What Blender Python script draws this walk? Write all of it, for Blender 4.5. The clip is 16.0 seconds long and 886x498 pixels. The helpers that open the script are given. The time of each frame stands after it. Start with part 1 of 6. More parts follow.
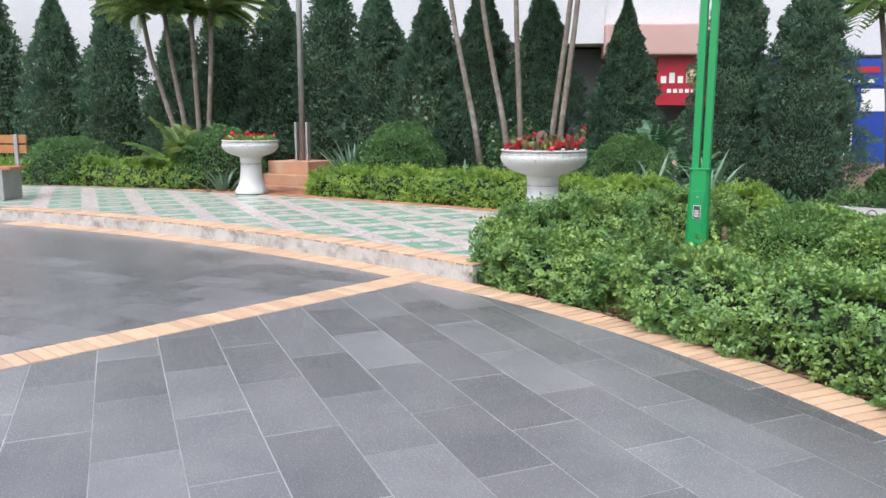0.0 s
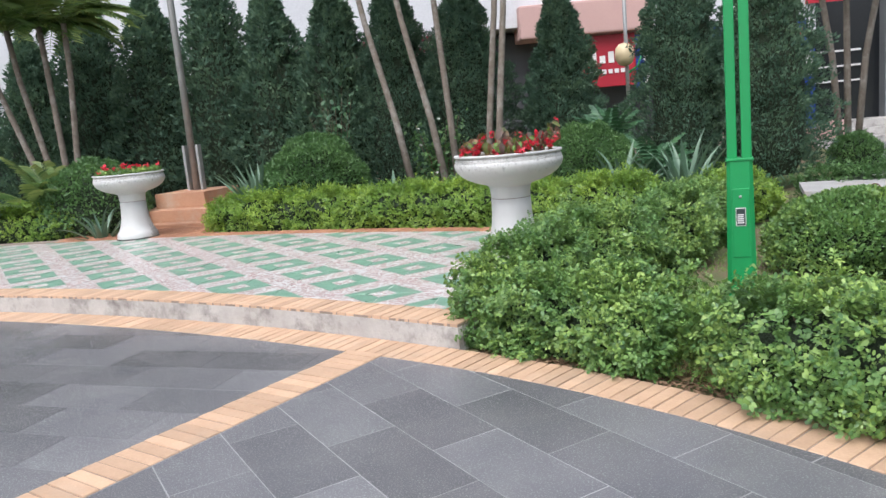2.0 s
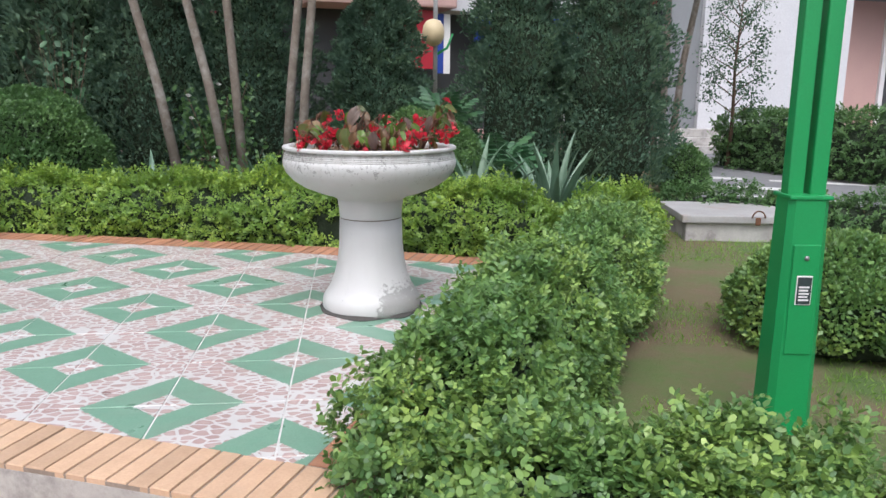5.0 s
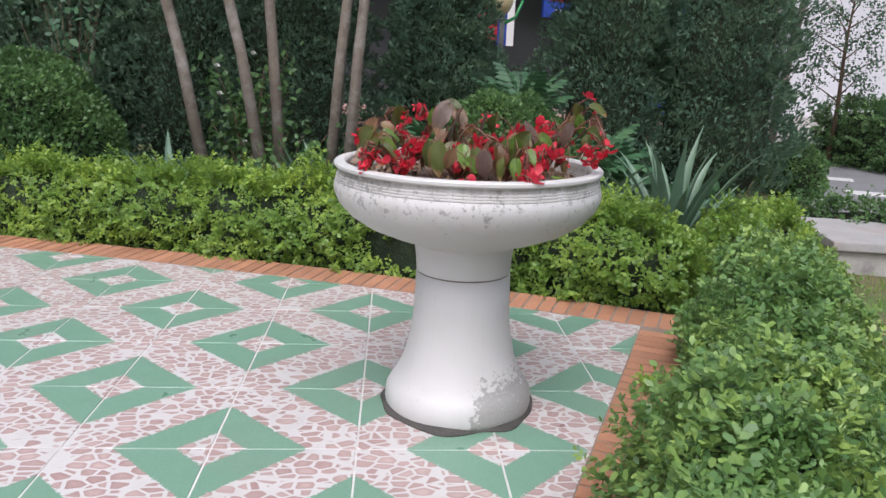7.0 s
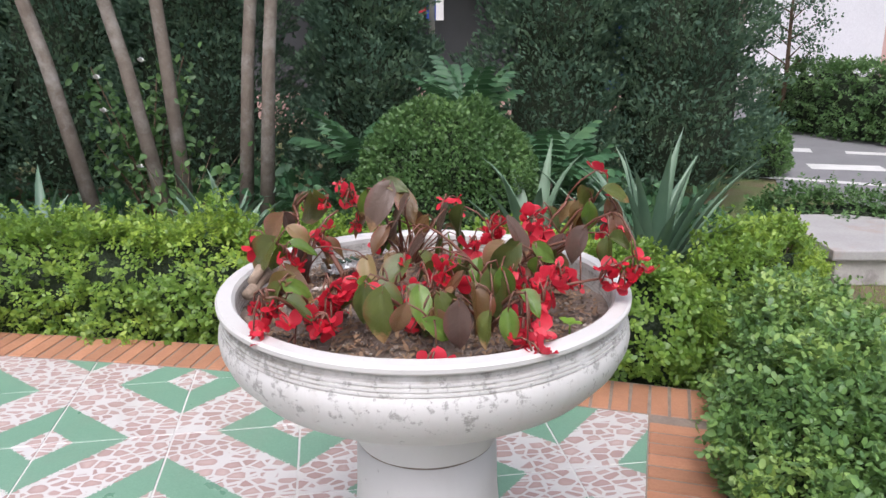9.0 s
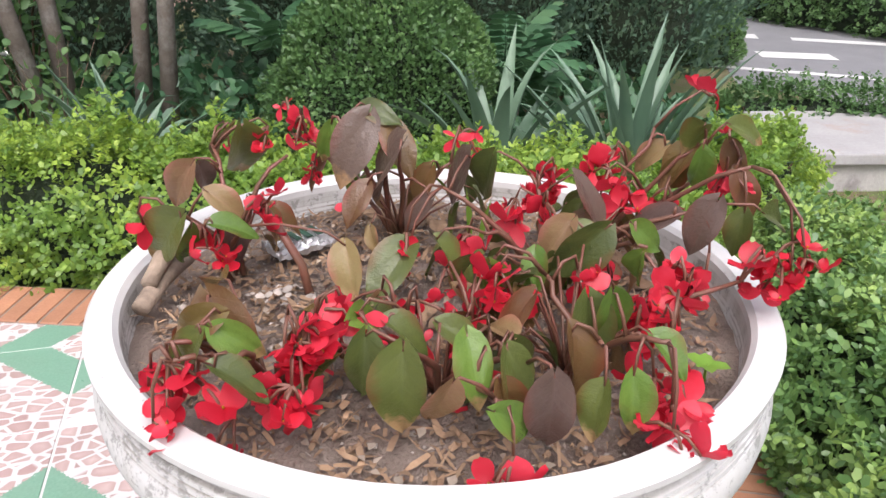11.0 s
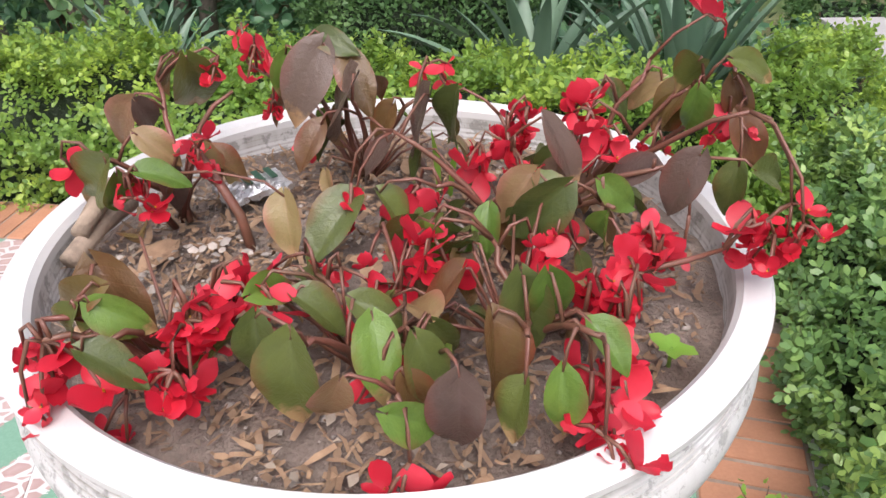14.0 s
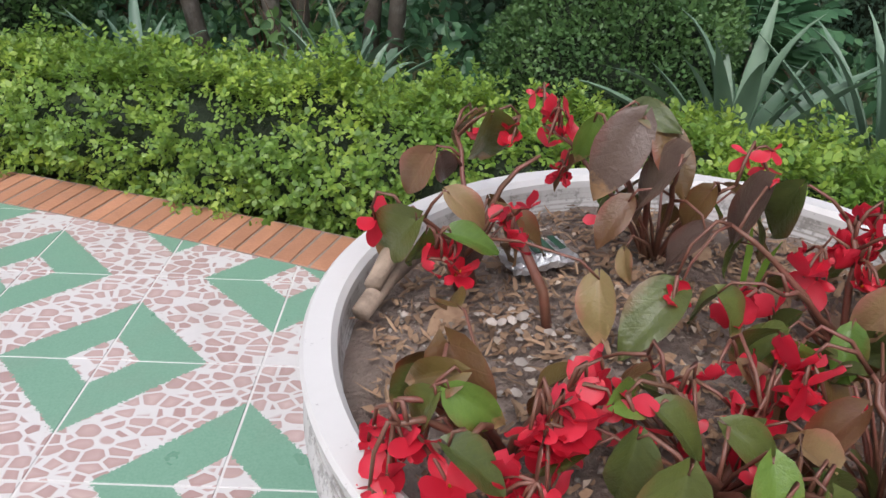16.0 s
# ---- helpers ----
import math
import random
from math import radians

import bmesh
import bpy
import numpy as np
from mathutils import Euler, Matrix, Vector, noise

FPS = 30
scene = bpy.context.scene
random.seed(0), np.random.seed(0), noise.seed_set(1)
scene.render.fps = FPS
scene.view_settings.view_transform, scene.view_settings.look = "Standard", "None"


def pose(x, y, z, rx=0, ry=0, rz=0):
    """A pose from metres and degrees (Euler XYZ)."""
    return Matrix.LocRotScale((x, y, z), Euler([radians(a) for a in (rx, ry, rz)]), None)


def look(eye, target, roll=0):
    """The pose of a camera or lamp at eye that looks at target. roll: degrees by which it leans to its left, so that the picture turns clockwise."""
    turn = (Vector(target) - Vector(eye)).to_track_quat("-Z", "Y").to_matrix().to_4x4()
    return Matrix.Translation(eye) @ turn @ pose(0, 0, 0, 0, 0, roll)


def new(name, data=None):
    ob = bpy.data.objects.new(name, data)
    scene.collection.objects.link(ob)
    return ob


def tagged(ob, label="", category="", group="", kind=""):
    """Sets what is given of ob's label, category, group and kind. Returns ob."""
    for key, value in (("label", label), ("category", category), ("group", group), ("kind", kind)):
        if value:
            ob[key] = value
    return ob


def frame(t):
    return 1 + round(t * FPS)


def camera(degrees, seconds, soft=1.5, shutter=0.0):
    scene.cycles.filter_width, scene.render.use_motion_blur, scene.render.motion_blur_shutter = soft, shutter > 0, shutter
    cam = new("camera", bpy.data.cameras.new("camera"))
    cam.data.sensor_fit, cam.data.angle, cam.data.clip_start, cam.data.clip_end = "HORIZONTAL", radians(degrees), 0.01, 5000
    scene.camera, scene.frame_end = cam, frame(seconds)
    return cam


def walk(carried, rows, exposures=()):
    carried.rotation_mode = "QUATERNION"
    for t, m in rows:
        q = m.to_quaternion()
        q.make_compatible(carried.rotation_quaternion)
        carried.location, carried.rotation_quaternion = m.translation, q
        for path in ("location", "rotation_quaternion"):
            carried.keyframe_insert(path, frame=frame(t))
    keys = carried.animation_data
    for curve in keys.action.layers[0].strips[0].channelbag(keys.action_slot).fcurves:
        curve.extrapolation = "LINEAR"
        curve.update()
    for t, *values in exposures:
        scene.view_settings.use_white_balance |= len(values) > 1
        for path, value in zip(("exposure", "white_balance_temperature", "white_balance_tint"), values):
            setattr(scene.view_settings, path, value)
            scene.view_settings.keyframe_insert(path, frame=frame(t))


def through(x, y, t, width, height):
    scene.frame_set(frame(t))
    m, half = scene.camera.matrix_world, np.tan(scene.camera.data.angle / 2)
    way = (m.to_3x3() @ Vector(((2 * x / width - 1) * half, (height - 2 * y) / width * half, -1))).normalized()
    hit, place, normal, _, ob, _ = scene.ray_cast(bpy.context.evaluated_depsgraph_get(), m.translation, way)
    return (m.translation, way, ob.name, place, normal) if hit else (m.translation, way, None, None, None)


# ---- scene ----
cam = camera(60.7, 16.0)
PATH = [
    (0, (2.225, -7.467, 1.12), (1.559, -5.609, 0.797), 0.2),
    (0.5, (1.977, -7.226, 1.134), (1.48, -5.316, 0.81), -0.5),
    (1, (1.79, -6.837, 1.119), (1.393, -4.919, 0.715), -1.1),
    (1.5, (1.646, -6.404, 1.13), (1.056, -4.524, 0.789), 0.5),
    (2, (1.422, -6.056, 1.156), (0.986, -4.132, 0.827), -5.2),
    (2.5, (1.356, -5.619, 1.117), (0.89, -3.709, 0.749), -3.4),
    (3, (1.187, -5.316, 1.104), (0.815, -3.387, 0.729), -1.6),
    (3.5, (1.079, -4.945, 1.105), (0.953, -3.003, 0.647), -2.6),
    (4, (1.0, -4.553, 1.167), (0.77, -2.593, 0.838), -0.4),
    (4.2, (0.908, -4.435, 1.138), (0.825, -2.464, 0.807), -0.4),
    (6.3, (0.52, -3.169, 1.147), (0.845, -1.267, 0.622), 1.1),
    (6.5, (0.519, -3.006, 1.155), (0.699, -1.073, 0.675), -0.4),
    (7, (0.483, -2.727, 1.189), (0.62, -0.79, 0.71), 2.3),
    (7.5, (0.388, -2.41, 1.187), (0.762, -0.501, 0.72), -0.4),
    (8, (0.391, -2.206, 1.195), (0.756, -0.32, 0.64), -0.0),
    (8.5, (0.505, -1.955, 1.352), (0.845, -0.082, 0.738), 1.6),
    (9, (0.528, -1.878, 1.381), (0.821, 0.018, 0.819), -0.4),
    (9.5, (0.496, -1.718, 1.35), (0.873, 0.175, 0.825), -0.0),
    (10, (0.481, -1.568, 1.333), (0.978, 0.226, 0.599), -0.5),
    (10.2, (0.495, -1.5, 1.319), (0.96, 0.284, 0.543), 0.2),
    (12.3, (0.489, -1.121, 1.335), (1.07, 0.527, 0.362), 1.6),
    (12.5, (0.524, -1.142, 1.344), (1.096, 0.483, 0.328), 0.9),
    (13, (0.596, -1.188, 1.336), (1.089, 0.433, 0.273), -1.1),
    (13.5, (0.633, -1.205, 1.327), (1.061, 0.429, 0.256), -1.2),
    (14, (0.639, -1.195, 1.322), (0.934, 0.477, 0.264), -0.6),
    (14.5, (0.585, -1.161, 1.326), (0.562, 0.536, 0.267), -0.2),
    (15, (0.502, -1.115, 1.332), (0.286, 0.595, 0.317), -0.5),
    (15.5, (0.467, -1.098, 1.33), (0.348, 0.624, 0.321), 0.6),
    (16, (0.446, -1.101, 1.332), (0.443, 0.641, 0.349), 2.1),
]
walk(cam, [(t, look(eye, target, roll)) for t, eye, target, roll in PATH], [(0, 0.86, 6000, 11), (1, 0.78, 6000, 11), (3.5, 0.67, 6000, 11), (7, 0.43, 6100, 16), (9, 0.65, 6150, 17), (10, 0.79, 6200, 17), (12.5, 1.06, 6350, 17), (14, 0.92, 6300, 17), (15, 0.5, 6150, 16), (16, 0.43, 6150, 15)])

# ---- sky and light: a bright overcast day ----
world = bpy.data.worlds.new("overcast_sky")
scene.world = world
world.use_nodes = True
wn, wl = world.node_tree.nodes, world.node_tree.links
sky = wn.new("ShaderNodeTexSky")
sky.sky_type = "NISHITA"
sky.sun_disc = False
sky.sun_elevation, sky.sun_rotation = radians(58), radians(200)
sky.air_density, sky.dust_density, sky.ozone_density = 1.0, 6.0, 0.6
grey = wn.new("ShaderNodeHueSaturation")
grey.inputs["Saturation"].default_value = 0.4
wl.new(sky.outputs[0], grey.inputs["Color"])
wl.new(grey.outputs[0], wn["Background"].inputs[0])
wn["Background"].inputs[1].default_value = 0.15
sun_data = bpy.data.lights.new("sun", "SUN")
sun_data.energy, sun_data.angle, sun_data.color = 0.8, radians(40), (1.0, 0.985, 0.97)
sun = new("sun", sun_data)
sun.matrix_world = look((0, 0, 20), (0 - 4, 0 + 11, 0))


# ---- materials ----
def node(nt, kind, **kw):
    n = nt.nodes.new(kind)
    for k, v in kw.items():
        if k in n.inputs:
            n.inputs[k].default_value = v
    return n


def math_node(nt, op, a, b=None):
    n = nt.nodes.new("ShaderNodeMath")
    n.operation = op
    for i, v in enumerate((a, b)):
        if v is None:
            continue
        if isinstance(v, (int, float)):
            n.inputs[i].default_value = v
        else:
            nt.links.new(v, n.inputs[i])
    return n.outputs[0]


def mix_col(nt, fac, a, b):
    n = nt.nodes.new("ShaderNodeMix")
    n.data_type = "RGBA"
    for i, v in ((0, fac), (6, a), (7, b)):
        if isinstance(v, (int, float)):
            n.inputs[i].default_value = v
        elif isinstance(v, tuple):
            n.inputs[i].default_value = (*v, 1)
        else:
            nt.links.new(v, n.inputs[i])
    return n.outputs[2]


def ramp(nt, fac, lo, hi):
    n = nt.nodes.new("ShaderNodeMapRange")
    n.inputs[1].default_value, n.inputs[2].default_value = lo, hi
    nt.links.new(fac, n.inputs[0])
    return n.outputs[0]


def noise_of(nt, coord, scale, detail=4.0, rough=0.6):
    n = node(nt, "ShaderNodeTexNoise", Scale=scale, Detail=detail, Roughness=rough)
    nt.links.new(coord, n.inputs["Vector"])
    return n.outputs[0]


def begin(name):
    m = bpy.data.materials.new(name)
    m.use_nodes = True
    nt = m.node_tree
    b = nt.nodes["Principled BSDF"]
    pos = nt.nodes.new("ShaderNodeNewGeometry").outputs["Position"]
    return m, nt, b, pos


def bump_to(nt, b, height, strength, distance):
    n = node(nt, "ShaderNodeBump", Strength=strength, Distance=distance)
    nt.links.new(height, n.inputs["Height"])
    nt.links.new(n.outputs[0], b.inputs["Normal"])


def surf(name, c1, c2, scale=8.0, rough=0.6, fine=90.0, bump=0.3, depth=0.004, stain=None, stain_scale=1.5, stain_at=(0.5, 0.7),
         vary=0.0, metal=0.0, island=False):
    """A plain surface: two colours mixed by noise, stains at a larger scale, fine relief, and a random tone for each piece."""
    m, nt, b, pos = begin(name)
    big, small = noise_of(nt, pos, scale), noise_of(nt, pos, fine, 6.0)
    col = mix_col(nt, ramp(nt, big, 0.3, 0.7), c1, c2)
    col = mix_col(nt, math_node(nt, "MULTIPLY", ramp(nt, small, 0.35, 0.75), 0.35), col, tuple(v * 0.6 for v in c1))
    if stain:
        col = mix_col(nt, ramp(nt, noise_of(nt, pos, stain_scale, 7.0, 0.7), *stain_at), col, stain)
    if vary:
        info = nt.nodes.new("ShaderNodeNewGeometry").outputs["Random Per Island"] if island else nt.nodes.new("ShaderNodeObjectInfo").outputs["Random"]
        hsv = nt.nodes.new("ShaderNodeHueSaturation")
        nt.links.new(col, hsv.inputs["Color"])
        nt.links.new(math_node(nt, "ADD", math_node(nt, "MULTIPLY", info, vary), 1 - vary / 2), hsv.inputs["Value"])
        col = hsv.outputs[0]
    nt.links.new(col, b.inputs["Base Color"])
    b.inputs["Metallic"].default_value = metal
    nt.links.new(math_node(nt, "ADD", math_node(nt, "MULTIPLY", small, 0.25), rough - 0.12), b.inputs["Roughness"])
    bump_to(nt, b, small, bump, depth)
    return m


def leafy(name, dark, mid, light, gloss=0.45, through=0.3, patch=3.0):
    """Leaves: a tone for each leaf, patches of older and younger growth, some light let through."""
    m, nt, b, pos = begin(name)
    isl = nt.nodes.new("ShaderNodeNewGeometry").outputs["Random Per Island"]
    col = mix_col(nt, isl, dark, mid)
    young = math_node(nt, "MULTIPLY", ramp(nt, noise_of(nt, pos, patch), 0.42, 0.68), ramp(nt, isl, 0.1, 0.8))
    col = mix_col(nt, young, col, light)
    nt.links.new(col, b.inputs["Base Color"])
    b.inputs["Roughness"].default_value = gloss
    tr = nt.nodes.new("ShaderNodeBsdfTranslucent")
    nt.links.new(mix_col(nt, 0.5, col, light), tr.inputs["Color"])
    mx = nt.nodes.new("ShaderNodeMixShader")
    mx.inputs[0].default_value = through
    nt.links.new(b.outputs[0], mx.inputs[1])
    nt.links.new(tr.outputs[0], mx.inputs[2])
    nt.links.new(mx.outputs[0], nt.nodes["Material Output"].inputs["Surface"])
    return m


def tile_material():
    """Glazed tile printed with green diamonds and bands of pink pebbles on white; the print repeats every two tiles."""
    m, nt, b, pos = begin("pebble_print_tile")
    sep = nt.nodes.new("ShaderNodeSeparateXYZ")
    nt.links.new(pos, sep.inputs[0])
    x, y = sep.outputs[0], sep.outputs[1]
    fray = math_node(nt, "MULTIPLY", math_node(nt, "SUBTRACT", noise_of(nt, pos, 130.0, 2.0), 0.5), 0.09)

    def wave(v):
        w = math_node(nt, "PINGPONG", math_node(nt, "ADD", math_node(nt, "DIVIDE", v, 0.4), 1.0), 1.0)
        return math_node(nt, "ADD", w, fray)
    a, c = wave(math_node(nt, "ADD", x, y)), wave(math_node(nt, "SUBTRACT", x, y))
    band = math_node(nt, "LESS_THAN", math_node(nt, "MINIMUM", a, c), 0.34)
    core = math_node(nt, "GREATER_THAN", math_node(nt, "MINIMUM", a, c), 0.765)
    pebbly = math_node(nt, "MAXIMUM", band, core)
    warp = nt.nodes.new("ShaderNodeVectorMath")
    warp.operation = "MULTIPLY"
    warp.inputs[1].default_value = (20.0, 29.0, 0.0)
    nt.links.new(pos, warp.inputs[0])
    vo = nt.nodes.new("ShaderNodeTexVoronoi")
    vo.feature = "DISTANCE_TO_EDGE"
    vo.inputs["Randomness"].default_value = 0.75
    nt.links.new(warp.outputs[0], vo.inputs["Vector"])
    vo.inputs["Scale"].default_value = 1.0
    vc = nt.nodes.new("ShaderNodeTexVoronoi")
    vc.inputs["Randomness"].default_value = 0.75
    nt.links.new(warp.outputs[0], vc.inputs["Vector"])
    vc.inputs["Scale"].default_value = 1.0
    edge = math_node(nt, "MULTIPLY", ramp(nt, vo.outputs["Distance"], 0.075, 0.105), ramp(nt, vc.outputs["Distance"], 0.72, 0.64))
    sepc = nt.nodes.new("ShaderNodeSeparateColor")
    nt.links.new(vc.outputs["Color"], sepc.inputs[0])
    stone = mix_col(nt, sepc.outputs[0], (0.37, 0.255, 0.235), (0.48, 0.365, 0.335))
    stone = mix_col(nt, ramp(nt, vo.outputs["Distance"], 0.14, 0.4), mix_col(nt, 0.35, stone, (0.24, 0.13, 0.12)), stone)
    pebbles = mix_col(nt, edge, (0.53, 0.515, 0.50), stone)
    green = mix_col(nt, noise_of(nt, pos, 160.0, 3.0), (0.105, 0.235, 0.16), (0.20, 0.335, 0.245))
    col = mix_col(nt, pebbly, green, pebbles)
    dirt = math_node(nt, "MULTIPLY", ramp(nt, noise_of(nt, pos, 2.2, 8.0, 0.7), 0.5, 0.85), 0.35)
    col = mix_col(nt, dirt, col, (0.22, 0.19, 0.16))
    nt.links.new(col, b.inputs["Base Color"])
    nt.links.new(ramp(nt, noise_of(nt, pos, 7.0), -0.4, 2.2), b.inputs["Roughness"])
    bump_to(nt, b, vo.outputs["Distance"], 0.08, 0.002)
    return m


def enamel_material():
    """White paint on cement: flaked in small scabs, grimed in the grooves under the lip, blackened on one side of the foot."""
    m, nt, b, pos = begin("weathered_white_paint")
    tc = nt.nodes.new("ShaderNodeTexCoord").outputs["Object"]
    sep = nt.nodes.new("ShaderNodeSeparateXYZ")
    nt.links.new(tc, sep.inputs[0])
    x, z = sep.outputs[0], sep.outputs[2]
    fleck, fine = noise_of(nt, tc, 60.0, 8.0, 0.7), noise_of(nt, tc, 260.0, 5.0, 0.7)
    wide = noise_of(nt, tc, 5.0, 5.0)
    streak = nt.nodes.new("ShaderNodeVectorMath")
    streak.operation = "MULTIPLY"
    streak.inputs[1].default_value = (26.0, 26.0, 2.5)
    nt.links.new(tc, streak.inputs[0])
    runs = noise_of(nt, streak.outputs[0], 1.0, 5.0, 0.6)
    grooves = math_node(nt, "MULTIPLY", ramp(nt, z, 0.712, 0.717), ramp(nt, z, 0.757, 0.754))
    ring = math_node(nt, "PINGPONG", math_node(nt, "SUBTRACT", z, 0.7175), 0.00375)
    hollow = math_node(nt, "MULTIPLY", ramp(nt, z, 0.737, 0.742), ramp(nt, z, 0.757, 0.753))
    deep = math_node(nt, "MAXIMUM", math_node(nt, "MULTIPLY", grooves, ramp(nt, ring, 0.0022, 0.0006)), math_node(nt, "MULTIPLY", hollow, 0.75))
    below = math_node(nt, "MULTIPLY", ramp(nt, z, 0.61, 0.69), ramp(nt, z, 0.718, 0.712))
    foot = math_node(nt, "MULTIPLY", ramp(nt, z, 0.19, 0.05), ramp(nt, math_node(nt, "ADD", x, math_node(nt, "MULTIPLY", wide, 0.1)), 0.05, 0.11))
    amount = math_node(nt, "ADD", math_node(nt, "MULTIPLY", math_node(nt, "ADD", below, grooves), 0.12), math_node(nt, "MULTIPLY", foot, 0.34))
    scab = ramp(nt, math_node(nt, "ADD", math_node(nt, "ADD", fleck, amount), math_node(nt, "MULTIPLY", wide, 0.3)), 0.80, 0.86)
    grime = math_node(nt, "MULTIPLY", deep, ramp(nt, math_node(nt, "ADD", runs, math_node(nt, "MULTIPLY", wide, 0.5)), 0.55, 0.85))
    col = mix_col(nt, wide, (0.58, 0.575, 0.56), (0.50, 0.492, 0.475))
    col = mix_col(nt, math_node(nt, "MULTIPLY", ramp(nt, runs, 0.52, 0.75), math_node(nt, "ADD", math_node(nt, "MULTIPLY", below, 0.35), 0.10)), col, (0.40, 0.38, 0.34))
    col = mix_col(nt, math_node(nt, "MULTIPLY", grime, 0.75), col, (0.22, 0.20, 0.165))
    col = mix_col(nt, math_node(nt, "MULTIPLY", scab, math_node(nt, "ADD", math_node(nt, "MULTIPLY", fine, 0.7), 0.2)), col, (0.13, 0.125, 0.11))
    nt.links.new(col, b.inputs["Base Color"])
    b.inputs["Roughness"].default_value = 0.5
    bump_to(nt, b, math_node(nt, "SUBTRACT", fleck, math_node(nt, "MULTIPLY", scab, 0.4)), 0.25, 0.002)
    return m


STRAW = surf("dry_straw", (0.30, 0.23, 0.12), (0.22, 0.16, 0.08), 20.0, 0.9, vary=0.6, island=True)
SLATE = surf("dark_slate", (0.118, 0.117, 0.124), (0.165, 0.161, 0.165), 2.5, 0.25, 150.0, 0.10, 0.002, (0.19, 0.19, 0.19), 1.1, (0.52, 0.8), vary=0.5)
FAR_SLATE = surf("weathered_slate", (0.118, 0.117, 0.124), (0.165, 0.161, 0.165), 2.5, 0.25, 150.0, 0.10, 0.002, (0.19, 0.19, 0.19), 1.1, (0.52, 0.8), vary=0.5, island=True)
PALE_SLAB = surf("pale_slab", (0.38, 0.37, 0.36), (0.30, 0.29, 0.28), 4.0, 0.7, 60.0, 0.3, 0.003, (0.32, 0.24, 0.19), 2.5, (0.55, 0.75))
MOULD = surf("black_mould", (0.05, 0.047, 0.043), (0.09, 0.083, 0.075), 12.0, 0.9, 70.0, 0.6, 0.004)
STAINED_JOINT = surf("stained_joint", (0.16, 0.13, 0.10), (0.25, 0.21, 0.17), 25.0, 0.9)
MORTAR = surf("pale_mortar", (0.36, 0.355, 0.35), (0.17, 0.165, 0.165), 2.6, 0.9)
DARK_JOINT = surf("dark_joint", (0.075, 0.07, 0.068), (0.12, 0.11, 0.10), 6.0, 0.9)
BRICK = surf("orange_paver", (0.54, 0.36, 0.235), (0.46, 0.30, 0.19), 9.0, 0.7, 120.0, 0.3, 0.003, (0.42, 0.31, 0.22), 3.0, (0.5, 0.8), vary=0.3)
RED_BRICK = surf("terracotta_paver", (0.43, 0.205, 0.115), (0.34, 0.16, 0.09), 9.0, 0.7, 120.0, 0.3, 0.003, (0.24, 0.13, 0.09), 4.0, (0.55, 0.8), vary=0.3)
BRICK_JOINT = surf("brick_joint", (0.20, 0.155, 0.125), (0.30, 0.24, 0.19), 14.0, 0.95)
CEMENT = surf("weathered_cement", (0.50, 0.48, 0.45), (0.34, 0.32, 0.30), 5.0, 0.85, 70.0, 0.5, 0.006, (0.13, 0.12, 0.11), 4.2, (0.50, 0.72))
GROUT = surf("white_grout", (0.66, 0.65, 0.62), (0.5, 0.49, 0.47), 9.0, 0.8)
TILE = tile_material()
ENAMEL = enamel_material()
SOIL = surf("dry_soil", (0.17, 0.125, 0.10), (0.29, 0.235, 0.195), 9.0, 0.95, 140.0, 0.9, 0.012, (0.11, 0.07, 0.05), 4.0)
GRASS_SOIL = surf("mossy_soil", (0.185, 0.125, 0.08), (0.12, 0.13, 0.05), 1.6, 0.95, 110.0, 0.9, 0.012, (0.085, 0.14, 0.035), 0.9, (0.45, 0.6))
ASPHALT = surf("grey_asphalt", (0.20, 0.20, 0.205), (0.16, 0.16, 0.165), 2.0, 0.8, 120.0, 0.3, 0.003)
ROAD_PAINT = surf("road_paint", (0.62, 0.62, 0.60), (0.5, 0.5, 0.48), 6.0, 0.7)
GREEN_PAINT = surf("green_enamel", (0.012, 0.27, 0.075), (0.016, 0.24, 0.07), 3.0, 0.42, 200.0, 0.05, 0.001, (0.02, 0.19, 0.06), 8.0, (0.6, 0.85))
STEEL = surf("galvanised_steel", (0.42, 0.42, 0.41), (0.33, 0.33, 0.32), 6.0, 0.5, 60.0, 0.1, 0.001, metal=0.6)
WALL_WHITE = surf("white_render", (0.62, 0.62, 0.635), (0.57, 0.57, 0.585), 0.7, 0.8, 30.0, 0.1, 0.003, (0.62, 0.62, 0.62), 0.5, (0.55, 0.9))
WALL_PINK = surf("pink_render", (0.56, 0.36, 0.32), (0.50, 0.32, 0.29), 0.9, 0.8)
RED = surf("red_signboard", (0.42, 0.018, 0.035), (0.36, 0.015, 0.03), 2.0, 0.45, 60.0, 0.05, 0.001)
MAROON = surf("maroon_signboard", (0.16, 0.015, 0.03), (0.13, 0.012, 0.025), 2.0, 0.5, 60.0, 0.05, 0.001)
BLUE = surf("blue_signboard", (0.02, 0.06, 0.33), (0.018, 0.05, 0.28), 2.0, 0.45, 60.0, 0.05, 0.001)
SIGN_WHITE = surf("sign_lettering", (0.78, 0.76, 0.74), (0.72, 0.7, 0.68), 4.0, 0.5, 60.0, 0.02, 0.001)
SIGN_YELLOW = surf("yellow_lettering", (0.7, 0.45, 0.05), (0.66, 0.42, 0.05), 4.0, 0.5, 60.0, 0.02, 0.001)
# near-black colour standing for unlit shop fronts; a door leaf uses it too
DARK = surf("painted_dark_interior", (0.05, 0.052, 0.056), (0.075, 0.078, 0.082), 1.0, 0.5)
DARK_GLASS = surf("dark_glazing", (0.012, 0.014, 0.016), (0.02, 0.022, 0.025), 0.6, 0.12, 5.0, 0.0, 0.001)
